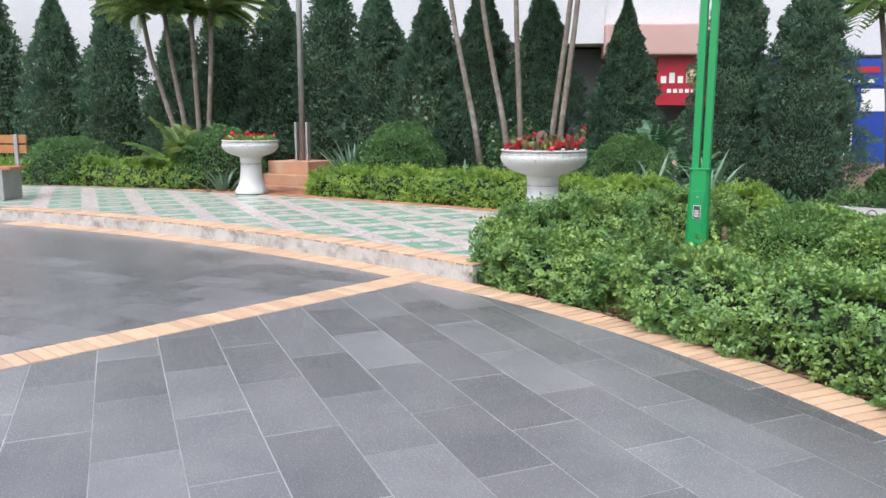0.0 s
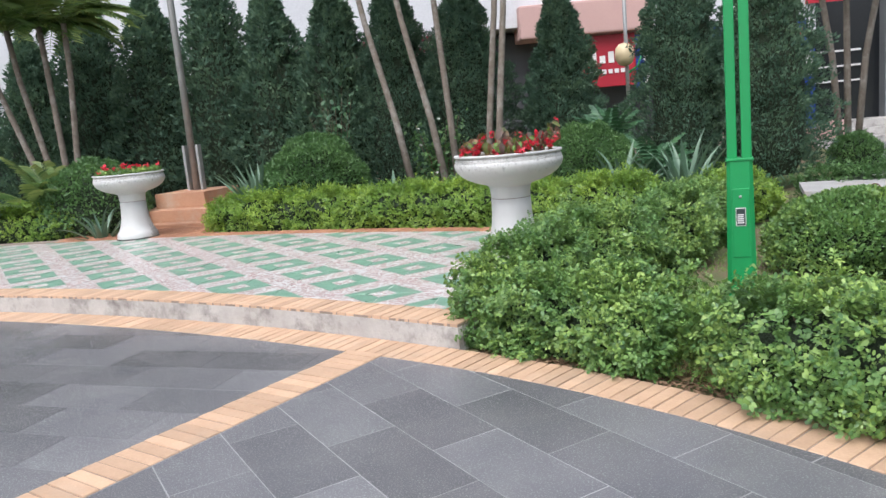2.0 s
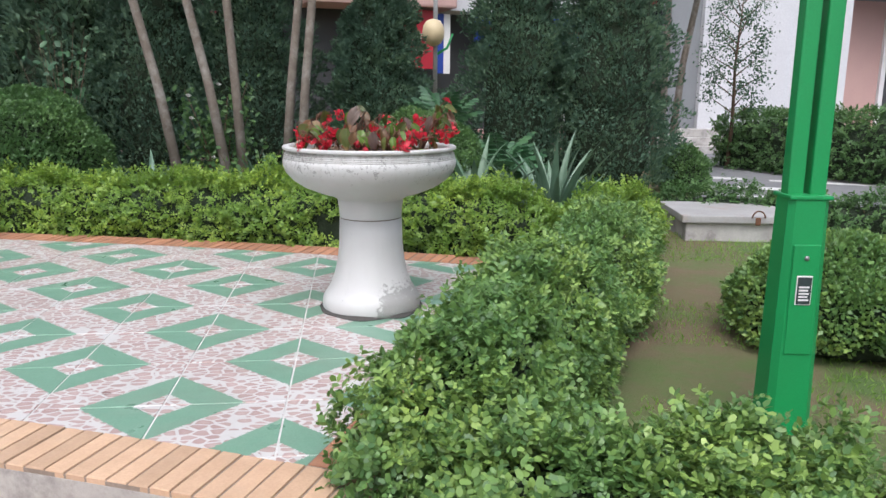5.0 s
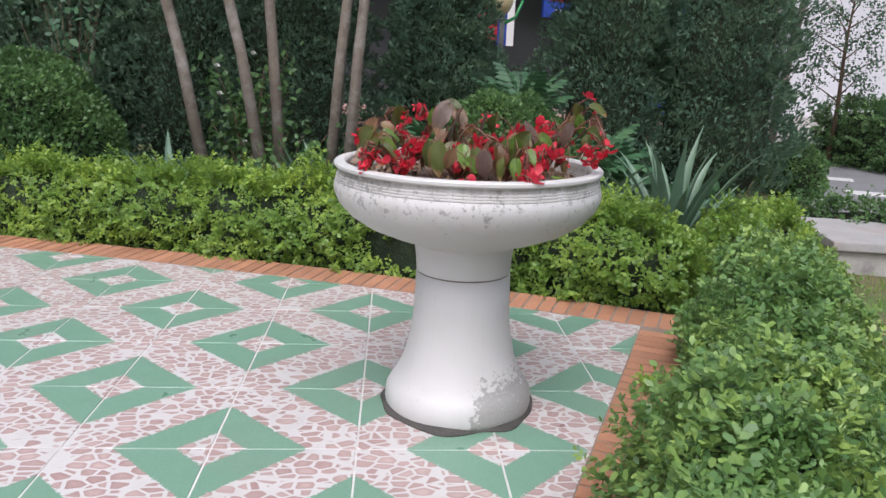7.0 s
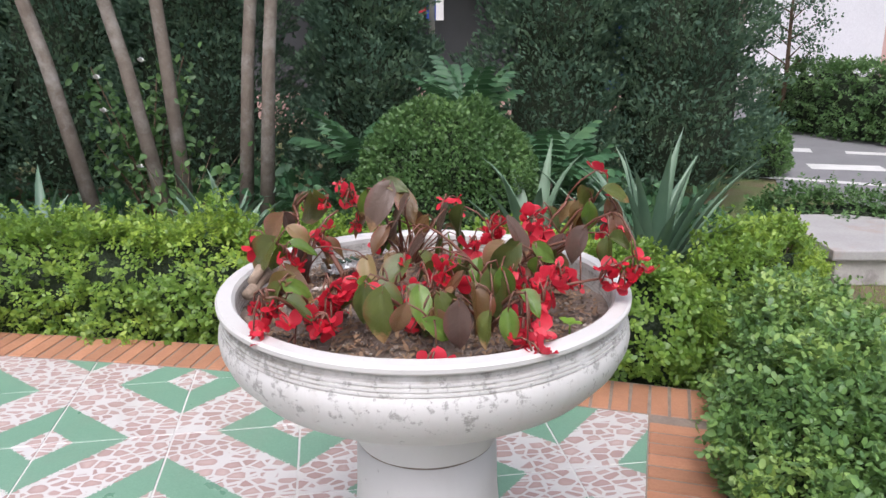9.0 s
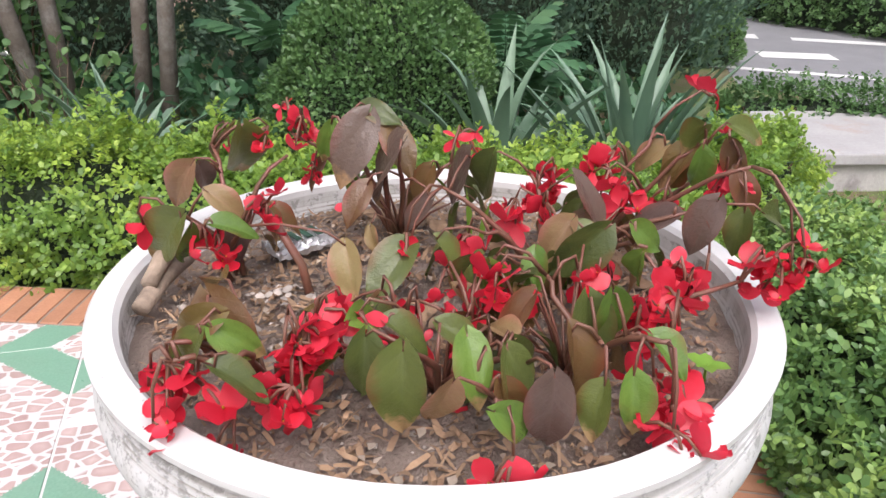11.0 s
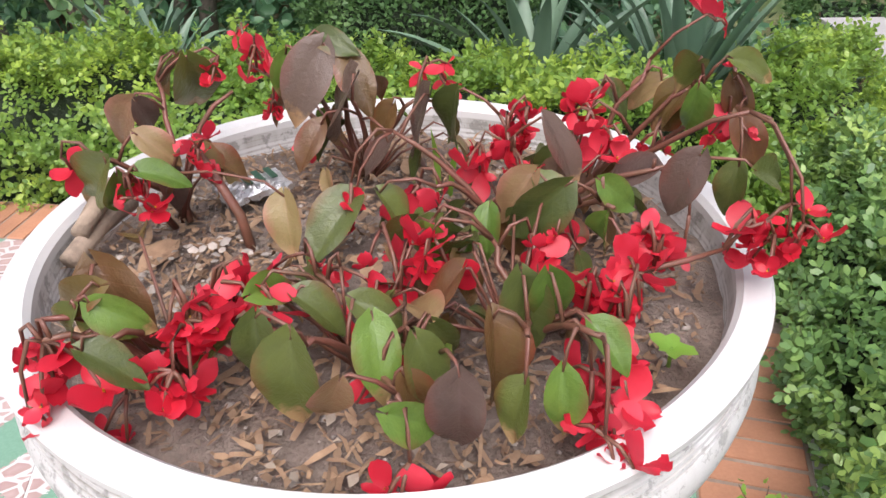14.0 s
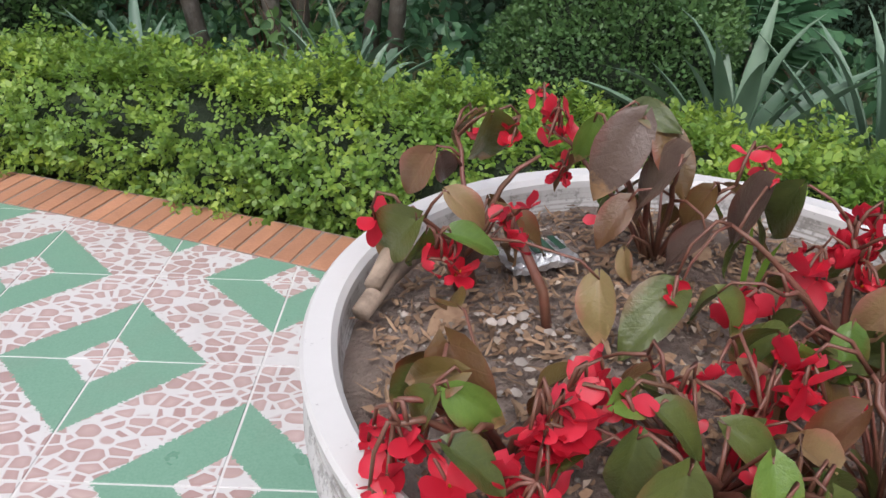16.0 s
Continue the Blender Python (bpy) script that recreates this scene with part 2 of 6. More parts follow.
BARK = surf("palm_bark", (0.22, 0.185, 0.15), (0.145, 0.115, 0.09), 14.0, 0.9, 90.0, 0.8, 0.01, (0.30, 0.28, 0.25), 6.0, (0.5, 0.7))
WOODY = surf("brown_twig", (0.14, 0.09, 0.055), (0.09, 0.06, 0.04), 20.0, 0.9)
# near-black green: shade inside the foliage, painted as a colour
INNER_SHADE = surf("painted_inner_shade", (0.018, 0.032, 0.015), (0.032, 0.05, 0.022), 14.0, 0.95, 60.0, 1.0, 0.03)
HEDGE_GREEN = leafy("hedge_leaf", (0.07, 0.155, 0.05), (0.165, 0.30, 0.082), (0.37, 0.50, 0.12), 0.42, 0.28, 3.2)
HEDGE_YELLOW = leafy("golden_hedge_leaf", (0.10, 0.20, 0.04), (0.21, 0.35, 0.06), (0.44, 0.57, 0.09), 0.42, 0.42, 2.6)
BOX_GREEN = leafy("topiary_leaf", (0.052, 0.118, 0.038), (0.092, 0.19, 0.058), (0.16, 0.28, 0.085), 0.5, 0.35, 3.0)
CYPRESS = leafy("cypress_spray", (0.042, 0.092, 0.060), (0.08, 0.150, 0.094), (0.14, 0.22, 0.115), 0.75, 0.32, 2.6)
AGAVE = leafy("agave_blade", (0.065, 0.125, 0.08), (0.11, 0.19, 0.125), (0.19, 0.28, 0.18), 0.42, 0.12, 2.0)
FERN = leafy("pinnate_leaf", (0.03, 0.09, 0.04), (0.06, 0.15, 0.07), (0.10, 0.2, 0.08), 0.45, 0.25, 2.0)
WORN_CLADDING = surf("worn_terracotta_cladding", (0.46, 0.25, 0.15), (0.38, 0.2, 0.12), 5.0, 0.7, 80.0, 0.3, 0.003, (0.42, 0.33, 0.25), 3.0, (0.5, 0.75))
PALM_GREEN = leafy("palm_leaflet", (0.08, 0.16, 0.045), (0.15, 0.26, 0.075), (0.30, 0.34, 0.10), 0.45, 0.3, 1.2)


# ---- building helpers ----
def mesh_of(name, verts, faces, mats, smooth=False):
    me = bpy.data.meshes.new(name)
    me.from_pydata([tuple(v) for v in verts], [], faces)
    for m in (mats if isinstance(mats, (list, tuple)) else [mats]):
        me.materials.append(m)
    if smooth:
        me.polygons.foreach_set("use_smooth", [True] * len(me.polygons))
    me.update()
    return me


def put(name, me, parent=None, label="", m=None):
    ob = new(name, me)
    if parent:
        ob.parent = parent
    if m is not None:
        ob.matrix_basis = m
    if label:
        tagged(ob, label=label)
    return ob


def part(name, bm, mat, parent=None, label="", smooth=False):
    me = bpy.data.meshes.new(name)
    bmesh.ops.recalc_face_normals(bm, faces=bm.faces)
    bm.to_mesh(me)
    bm.free()
    me.materials.append(mat)
    if smooth:
        me.polygons.foreach_set("use_smooth", [True] * len(me.polygons))
    return put(name, me, parent, label)


def thing(name, x, y, z, label, category, group="", kind="", rz=0.0):
    ob = new(name)
    ob.matrix_basis = pose(x, y, z, 0, 0, rz)
    return tagged(ob, label, category, group, kind)


def box_bm(x0, x1, y0, y1, z0, z1, bevel=0.0):
    bm = bmesh.new()
    bmesh.ops.create_cube(bm, size=1.0, matrix=Matrix.Translation(((x0 + x1) / 2, (y0 + y1) / 2, (z0 + z1) / 2)) @ Matrix.Diagonal((x1 - x0, y1 - y0, z1 - z0, 1)))
    if bevel:
        bmesh.ops.bevel(bm, geom=bm.edges[:], offset=bevel, segments=2, affect="EDGES", profile=0.6)
    return bm


def lathe_bm(profile, n=64, wobble=0.0):
    """A turned body from (radius, height) pairs."""
    bm = bmesh.new()
    rings = []
    for r, z in profile:
        ring = []
        for k in range(n):
            a = 2 * math.pi * k / n
            rr = r + wobble * noise.noise(Vector((math.cos(a) * 2, math.sin(a) * 2, z * 9)))
            ring.append(bm.verts.new((rr * math.cos(a), rr * math.sin(a), z)))
        rings.append(ring)
    for lo, hi in zip(rings, rings[1:]):
        for k in range(n):
            bm.faces.new((lo[k], lo[(k + 1) % n], hi[(k + 1) % n], hi[k]))
    bm.faces.new(rings[0][::-1])
    bm.faces.new(rings[-1])
    return bm


def tube(points, radii, n=8):
    """Vertices and faces of a tapered tube along points."""
    vs, fs = [], []
    pts = [Vector(p) for p in points]
    for i, p in enumerate(pts):
        d = (pts[min(i + 1, len(pts) - 1)] - pts[max(i - 1, 0)]).normalized()
        s = d.cross(Vector((0.3, 0.9, 0.2))).normalized()
        t = d.cross(s)
        for k in range(n):
            a = 2 * math.pi * k / n
            vs.append(p + radii[i] * (math.cos(a) * s + math.sin(a) * t))
    for i in range(len(pts) - 1):
        for k in range(n):
            fs.append((i * n + k, i * n + (k + 1) % n, (i + 1) * n + (k + 1) % n, (i + 1) * n + k))
    fs.append(tuple(range(n))[::-1])
    fs.append(tuple((len(pts) - 1) * n + k for k in range(n)))
    return vs, fs


def tubes_mesh(name, lines, mat, n=8):
    vs, fs = [], []
    for pts, rad in lines:
        v, f = tube(pts, rad, n)
        o = len(vs)
        vs += v
        fs += [tuple(i + o for i in q) for q in f]
    return mesh_of(name, vs, fs, mat, True)


LEAF = np.array([(0, 0, 0), (0.30, 0.28, 0.06), (0.24, 0.72, 0.05), (0, 1, -0.06), (-0.24, 0.72, 0.05), (-0.30, 0.28, 0.06)])
KITE = np.array([(0, 0, 0), (0.31, 0.52, 0.06), (0, 1, -0.07), (-0.31, 0.52, 0.06)])
LEAF_FACES = np.array([(0, 1, 2, 3), (0, 3, 4, 5)])
BLUNT = np.array([(0, 0, 0), (0.29, 0.40, 0.07), (0.17, 0.90, 0.0), (-0.17, 0.90, 0.0), (-0.29, 0.40, 0.07)])
BLUNT_FACES = np.array([(0, 1, 2, 3, 4)])
SPRAY = np.array([(0, 0, 0), (0.22, 0.5, 0.05), (0, 1, 0), (-0.22, 0.5, 0.05)])
SPRAY_FACES = np.array([(0, 1, 2, 3)])


def leaf_mesh(name, centres, ways, ups, sizes, mat, shape=LEAF, faces=LEAF_FACES):
    """Many small leaves in one mesh: each grows from its centre along its way, its face turned to its up."""
    y = ways / np.linalg.norm(ways, axis=1)[:, None]
    x = np.cross(y, ups)
    x /= np.linalg.norm(x, axis=1)[:, None] + 1e-9
    z = np.cross(x, y)
    basis = np.stack([x, y, z], 2) * sizes[:, None, None]
    v = centres[:, None, :] + np.einsum("nij,kj->nki", basis, shape)
    n, k = len(centres), len(shape)
    f = (faces[None] + (np.arange(n) * k)[:, None, None]).reshape(-1, faces.shape[1])
    me = bpy.data.meshes.new(name)
    me.vertices.add(n * k)
    me.vertices.foreach_set("co", v.reshape(-1).astype(np.float32))
    me.loops.add(f.size)
    me.loops.foreach_set("vertex_index", f.reshape(-1).astype(np.int32))
    me.polygons.add(len(f))
    me.polygons.foreach_set("loop_start", (np.arange(len(f)) * faces.shape[1]).astype(np.int32))
    me.update(calc_edges=True)
    me.materials.append(mat)
    return me


RNG = np.random.default_rng(7)


def lumps(p, scale, seed=0.0):
    """Smooth noise from a few sines, for uneven outlines."""
    a, b, c = p[:, 0] * scale + seed, p[:, 1] * scale + seed * 1.7, p[:, 2] * scale + seed * 0.6
    return (np.sin(a * 1.3 + 2 * np.sin(b * 0.9)) + np.sin(b * 1.7 + 1.5 * np.sin(c * 1.1)) + np.sin(c * 1.9 + 2 * np.sin(a * 0.7))) / 3


# ---- plan ----
CX, CY = -5.96, -16.2            # centre of the round plaza
R_KERB, R_TILE, R_BED = 15.30, 18.10, 18.33
TH_BAND, TH_EDGE, TH_END = 0.418, 0.428, 0.4455
SPOKE, SX, SY = 0.393, 0.13, -2.40   # heading of the straight band and its outer end
BEND = 9.0                       # how much the plaza's edge draws in past the terrace
TOP = 0.13                       # level of the raised terrace


def polar(r, th):
    """A point of the round plan; past the terrace's end the edge draws in."""
    r -= BEND * max(0.0, th - TH_END) ** 2
    return CX + r * math.sin(th), CY + r * math.cos(th)


def sheet(name, pts, z, mat, label, category):
    ob = put(name, mesh_of(name, [(x, y, z) for x, y in pts], [tuple(range(len(pts)))], mat))
    return tagged(ob, label, category, kind="structure")


def slab_ring(name, r0, r1, t0, t1, z0, z1, mat, steps=60):
    vs, fs = [], []
    for k in range(steps + 1):
        th = t0 + (t1 - t0) * k / steps
        for r, z in ((r0, z0), (r1, z0), (r1, z1), (r0, z1)):
            vs.append((*polar(r, th), z))
    for k in range(steps):
        a, b = 4 * k, 4 * k + 4
        for i in range(4):
            j = (i + 1) % 4
            fs.append((a + i, b + i, b + j, a + j))
    fs += [(0, 1, 2, 3), tuple(4 * steps + i for i in (3, 2, 1, 0))]
    return mesh_of(name, vs, fs, mat)


# ---- ground, plaza and terrace ----
ground = sheet("ground", [(-300, -300), (300, -300), (300, 300), (-300, 300)], -0.014, GRASS_SOIL, "bare brown soil with thin moss and grass", "ground")
road = sheet("road", [(5.2, 5.6), (4.4, 4.0), (5.2, 2.6), (16, -4), (60, -3), (60, 60), (9, 30), (5.4, 9.0)], -0.004, ASPHALT, "grey asphalt lane with white painted marks", "road")
plaza = put("plaza_bed", slab_ring("plaza_bed", 5.5, 15.30, TH_BAND, 1.3, -0.2, -0.0012, MORTAR))
tagged(plaza, "pale mortar bed under grey slate paving", "paving", kind="structure")
plaza_2 = put("plaza_bed_2", slab_ring("plaza_bed_2", 0.5, 15.30, -0.9, TH_BAND, -0.2, -0.0035, DARK_JOINT))
tagged(plaza_2, "dark mortar bed under grey slate paving", "paving", kind="structure")
terrace = put("terrace", slab_ring("terrace", R_KERB + 0.235, R_BED, -0.6, TH_END, -0.1, TOP - 0.0025, GROUT))
tagged(terrace, "raised terrace of green and pink pebble-print tiles", "terrace", kind="structure")
kerb = put("kerb", slab_ring("kerb", R_KERB, R_KERB + 0.235, -0.6, TH_END, -0.1, TOP - 0.012, CEMENT, 90))
tagged(kerb, "stained cement kerb capped with orange pavers", "kerb", kind="structure")
ring_band = tagged(new("paver_band"), "band of orange pavers round the plaza", "paving", kind="structure")
spoke_band = tagged(new("paver_band_2"), "straight band of orange pavers across the slate", "paving", kind="structure")
rear_band = tagged(new("paver_band_3"), "band of terracotta pavers along the hedge", "paving", kind="structure")
side_band = tagged(new("paver_band_4"), "short band of terracotta pavers at the terrace's end", "paving", kind="structure")


# ---- foliage builders ----
def hedge(name, path, width, height, count, size, mat, label, z0=-0.01, seed=1.0, group="clipped hedges", round_top=0.14, rough=1.0, sprigs=110):
    """A clipped hedge along a path: a dark inner body, twigs and small leaves in an uneven shell."""
    top = thing(name, path[0][0], path[0][1], z0, label, "hedge", group)
    base = np.array([path[0][0], path[0][1], z0])
    p = np.array(path, float)
    seg = np.linalg.norm(np.diff(p, axis=0), axis=1)
    s = np.concatenate([[0], np.cumsum(seg)])
    length = s[-1]
    u = RNG.random(count) * length
    cx, cy = np.interp(u, s, p[:, 0]), np.interp(u, s, p[:, 1])
    e = 0.02
    tx, ty = np.interp(u + e, s, p[:, 0]) - np.interp(u - e, s, p[:, 0]), np.interp(u + e, s, p[:, 1]) - np.interp(u - e, s, p[:, 1])
    tn = np.hypot(tx, ty) + 1e-9
    nx, ny = ty / tn, -tx / tn
    # walk round the section: side, top, side
    run = 2 * height + width
    w = RNG.random(count) * run
    side = np.where(w < height, -1, np.where(w > height + width, 1, 0))
    off = np.where(side == 0, (w - height) - width / 2, side * width / 2)
    hgt = np.where(side == -1, w, np.where(side == 1, run - w, height))
    # ends
    ends = RNG.random(count) < width / (length + width) * 0.9
    which = RNG.random(count) < 0.5
    uu = np.where(ends, np.where(which, 0.0, length), u)
    cx, cy = np.where(ends, np.interp(uu, s, p[:, 0]), cx), np.where(ends, np.interp(uu, s, p[:, 1]), cy)
    off = np.where(ends, (RNG.random(count) - 0.5) * width, off)
    hgt = np.where(ends, RNG.random(count) * height, hgt)
    # shoulders are rounded
    k = np.clip((hgt - (height - round_top)) / round_top, 0, 1)
    off = off * (1 - 0.28 * k ** 2)
    hgt = hgt - round_top * 0.55 * (np.abs(off) / (width / 2)) ** 3
    nrm = np.stack([np.where(ends, 0, np.where(side == 0, 0.25 * off / width, side)) * nx, np.where(ends, 0, np.where(side == 0, 0.25 * off / width, side)) * ny,
                    np.where(ends, 0.2, np.where(side == 0, 1.0, 0.25))], 1)
    tang = np.stack([tx / tn, ty / tn, np.zeros(count)], 1) * np.where(which, -1, 1)[:, None]
    nrm = np.where(ends[:, None], nrm + tang, nrm)
    pts = np.stack([cx + off * nx, cy + off * ny, hgt], 1)
    bulge = rough * (0.06 * lumps(pts, 4.2, seed) + 0.055 * lumps(pts, 11.0, seed * 2) + 0.035 * lumps(pts, 27.0, seed))
    depth = RNG.exponential(0.034, count) - 0.05 * (RNG.random(count) < 0.08)
    pts = pts + nrm * (bulge - depth + 0.02)[:, None]
    gap = lumps(pts, 9.0, seed * 3) + 0.55 * (pts[:, 2] / height) > -0.3
    keep = (pts[:, 2] > 0.01) & (gap | (depth > 0.03))
    pts, nrm = pts[keep], nrm[keep]
    n = len(pts)
    ways = nrm * 0.9 + RNG.normal(0, 0.65, (n, 3)) + np.array([0, 0, 0.35])
    ups = nrm + RNG.normal(0, 0.5, (n, 3)) + np.array([0, 0, 0.8])
    sz = size * RNG.uniform(0.65, 1.35, n)
    # young shoots that stand out of the clipped shell
    m = int(length * sprigs)
    pick = RNG.choice(np.nonzero(depth[keep] < 0.02)[0], m)
    k = 2
    stem = nrm[pick] * 0.7 + RNG.normal(0, 0.3, (m, 3)) + np.array([0, 0, 0.7])
    stem /= np.linalg.norm(stem, axis=1)[:, None]
    reach = RNG.uniform(0.02, 0.075, m)
    step = np.tile(np.linspace(0.25, 1.0, k), m)[:, None]
    tip = np.repeat(pts[pick], k, 0) + np.repeat(stem * reach[:, None], k, 0) * step
    turn = RNG.normal(0, 0.8, (m * k, 3))
    pts = np.concatenate([pts, tip])
    ways = np.concatenate([ways, np.repeat(stem, k, 0) * 0.7 + turn])
    ups = np.concatenate([ups, np.repeat(stem, k, 0) + RNG.normal(0, 0.3, (m * k, 3))])
    sz = np.concatenate([sz, size * RNG.uniform(0.7, 1.25, m * k)])
    # the ends sink and round off
    along = np.minimum(np.linalg.norm(pts[:, :2] - p[0], axis=1), np.linalg.norm(pts[:, :2] - p[-1], axis=1))
    pts[:, 2] *= 1 - 0.34 * np.exp(-along / 0.14)
    # every place carries a small pinnate spray
    k = 6
    n = len(pts)
    stem = ways / np.linalg.norm(ways, axis=1)[:, None]
    across = np.cross(stem, ups)
    across /= np.linalg.norm(across, axis=1)[:, None] + 1e-9
    reach = np.array([0.1, 0.35, 0.7, 1.0, 1.35, 1.5])
    sway = np.array([1.0, -1.0, 1.0, -1.0, 0.8, 0.0])
    tip = pts[:, None] + stem[:, None] * (reach[None, :, None] * sz[:, None, None])
    way = stem[:, None] * 0.55 + across[:, None] * sway[None, :, None] + RNG.normal(0, 0.22, (n, k, 3))
    face = np.repeat(ups[:, None], k, 1) + RNG.normal(0, 0.35, (n, k, 3))
    leaf_size = (sz[:, None] * RNG.uniform(0.75, 1.15, (n, k))).reshape(-1)
    local = tip.reshape(-1, 3) - np.array([base[0], base[1], 0])
    put("foliage", leaf_mesh("foliage", local, way.reshape(-1, 3), face.reshape(-1, 3), leaf_size, mat, BLUNT, BLUNT_FACES), top)
    # solid inner body; the dark between the leaves is put into its colour
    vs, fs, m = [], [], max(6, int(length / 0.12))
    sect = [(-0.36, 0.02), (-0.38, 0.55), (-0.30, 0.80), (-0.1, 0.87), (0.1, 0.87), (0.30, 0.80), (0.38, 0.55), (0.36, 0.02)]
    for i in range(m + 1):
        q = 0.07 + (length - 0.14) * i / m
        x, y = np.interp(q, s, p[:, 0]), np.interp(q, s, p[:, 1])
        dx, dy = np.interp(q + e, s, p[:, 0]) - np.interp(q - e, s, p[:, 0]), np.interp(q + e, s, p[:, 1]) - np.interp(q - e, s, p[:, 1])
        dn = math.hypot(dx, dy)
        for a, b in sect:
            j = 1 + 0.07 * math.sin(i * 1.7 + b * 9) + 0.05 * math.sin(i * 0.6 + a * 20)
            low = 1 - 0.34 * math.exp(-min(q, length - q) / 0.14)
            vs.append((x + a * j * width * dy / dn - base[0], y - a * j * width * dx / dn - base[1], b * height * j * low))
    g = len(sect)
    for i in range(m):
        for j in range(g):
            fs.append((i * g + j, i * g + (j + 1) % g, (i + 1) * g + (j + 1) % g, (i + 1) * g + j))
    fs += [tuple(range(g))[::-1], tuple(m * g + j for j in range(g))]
    put("shade_core", mesh_of("shade_core", vs, fs, INNER_SHADE), top)
    lines = []
    for _ in range(int(length * 16)):
        q = random.uniform(0.03, length - 0.03)
        x, y = np.interp(q, s, p[:, 0]) - base[0], np.interp(q, s, p[:, 1]) - base[1]
        a, o = random.uniform(0, 6.3), random.uniform(-0.38, 0.38) * width
        ex, ey = x + 0.16 * math.cos(a), y + 0.16 * math.sin(a)
        lines.append(([(x, y, 0), (0.6 * x + 0.4 * ex + 0.01, 0.6 * y + 0.4 * ey, height * 0.4), (ex, ey, height * random.uniform(0.7, 0.93))], [0.008, 0.006, 0.003]))
    tagged(put("twigs", tubes_mesh("twigs", lines, WOODY, 5), top), kind="stuff")
    return top


def bush(name, x, y, z, rx, rz, count, size, mat, label, group="round shrubs", lump=0.06, seed=2.0, flat=0.35):
    """A clipped round shrub: dome of small leaves over a dark inner body."""
    top = thing(name, x, y, z, label, "shrub", group)
    d = RNG.normal(0, 1, (count, 3))
    d /= np.linalg.norm(d, axis=1)[:, None]
    d[:, 2] = np.where(d[:, 2] < -flat, -d[:, 2], d[:, 2])
    pts = d * np.array([rx, rx, rz])
    r = 1 + lump / rx * (lumps(pts + np.array([x, y, 0]), 6.0, seed) * 1.1 + 0.6 * lumps(pts, 15.0, seed)) - RNG.exponential(0.04, count) / rx
    pts = pts * r[:, None] + np.array([0, 0, rz * 0.5])
    keep = pts[:, 2] > 0.01
    pts, d = pts[keep], d[keep]
    n = len(pts)
    put("foliage", leaf_mesh("foliage", pts, d * 0.8 + RNG.normal(0, 0.6, (n, 3)) + np.array([0, 0, 0.35]), d + RNG.normal(0, 0.5, (n, 3)) + np.array([0, 0, 0.6]),
                             size * RNG.uniform(0.65, 1.35, n), mat, KITE, SPRAY_FACES), top)
    # solid dome under the leaves, coloured as the shade inside the shrub
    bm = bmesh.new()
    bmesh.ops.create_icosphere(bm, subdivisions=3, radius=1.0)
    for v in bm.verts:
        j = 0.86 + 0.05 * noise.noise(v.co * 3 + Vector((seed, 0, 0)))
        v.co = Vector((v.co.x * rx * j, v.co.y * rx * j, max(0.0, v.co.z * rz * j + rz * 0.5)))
    part("shade_core", bm, INNER_SHADE, top)
    return top


def cypress(name, x, y, h, r, count, label, seed, spray):
    """A clipped conifer: tapered trunk, dark body and upright sprays in an uneven cone."""
    top = thing(name, x, y, -0.012, label, "tree", "row of conifers")
    put("trunk", tubes_mesh("trunk", [([(0, 0, 0), (0.01, 0, h * 0.4), (0, 0, h * 0.92)], [0.07, 0.05, 0.012])], BARK), top)
    t = RNG.random(count) ** 0.8
    z = 0.16 + t * (h - 0.16)
    rad = r * (np.clip(t / 0.16, 0, 1) ** 0.5 * 0.35 + 0.65) * (1 - t ** 1.8) * (1 - 0.12 * t) * 1.12
    a = RNG.random(count) * 2 * math.pi
    d = np.stack([np.cos(a), np.sin(a), np.full(count, 0.25)], 1)
    probe = np.stack([np.cos(a) * 0.6, np.sin(a) * 0.6, z], 1)
    rad = rad * (1 + 0.26 * lumps(probe, 3.4, seed) + 0.30 * lumps(probe, 9.0, seed * 1.3) + 0.16 * lumps(probe, 21.0, seed)) - RNG.exponential(0.05, count)
    rad = np.maximum(rad, 0.01)
    pts = np.stack([np.cos(a) * rad, np.sin(a) * rad, z], 1)
    ways = d * 0.7 + np.array([0, 0, 0.6]) + RNG.normal(0, 0.55, (count, 3))
    put("crown", leaf_mesh("crown", pts, ways, d + RNG.normal(0, 0.6, (count, 3)), spray * RNG.uniform(0.5, 1.3, count), CYPRESS, SPRAY, SPRAY_FACES), top)
    # solid cone under the sprays, its dark colour standing for shade in the crown
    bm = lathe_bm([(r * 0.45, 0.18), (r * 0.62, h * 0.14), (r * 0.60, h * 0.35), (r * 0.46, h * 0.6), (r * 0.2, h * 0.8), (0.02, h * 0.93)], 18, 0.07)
    part("shade_core", bm, INNER_SHADE, top)
    return top


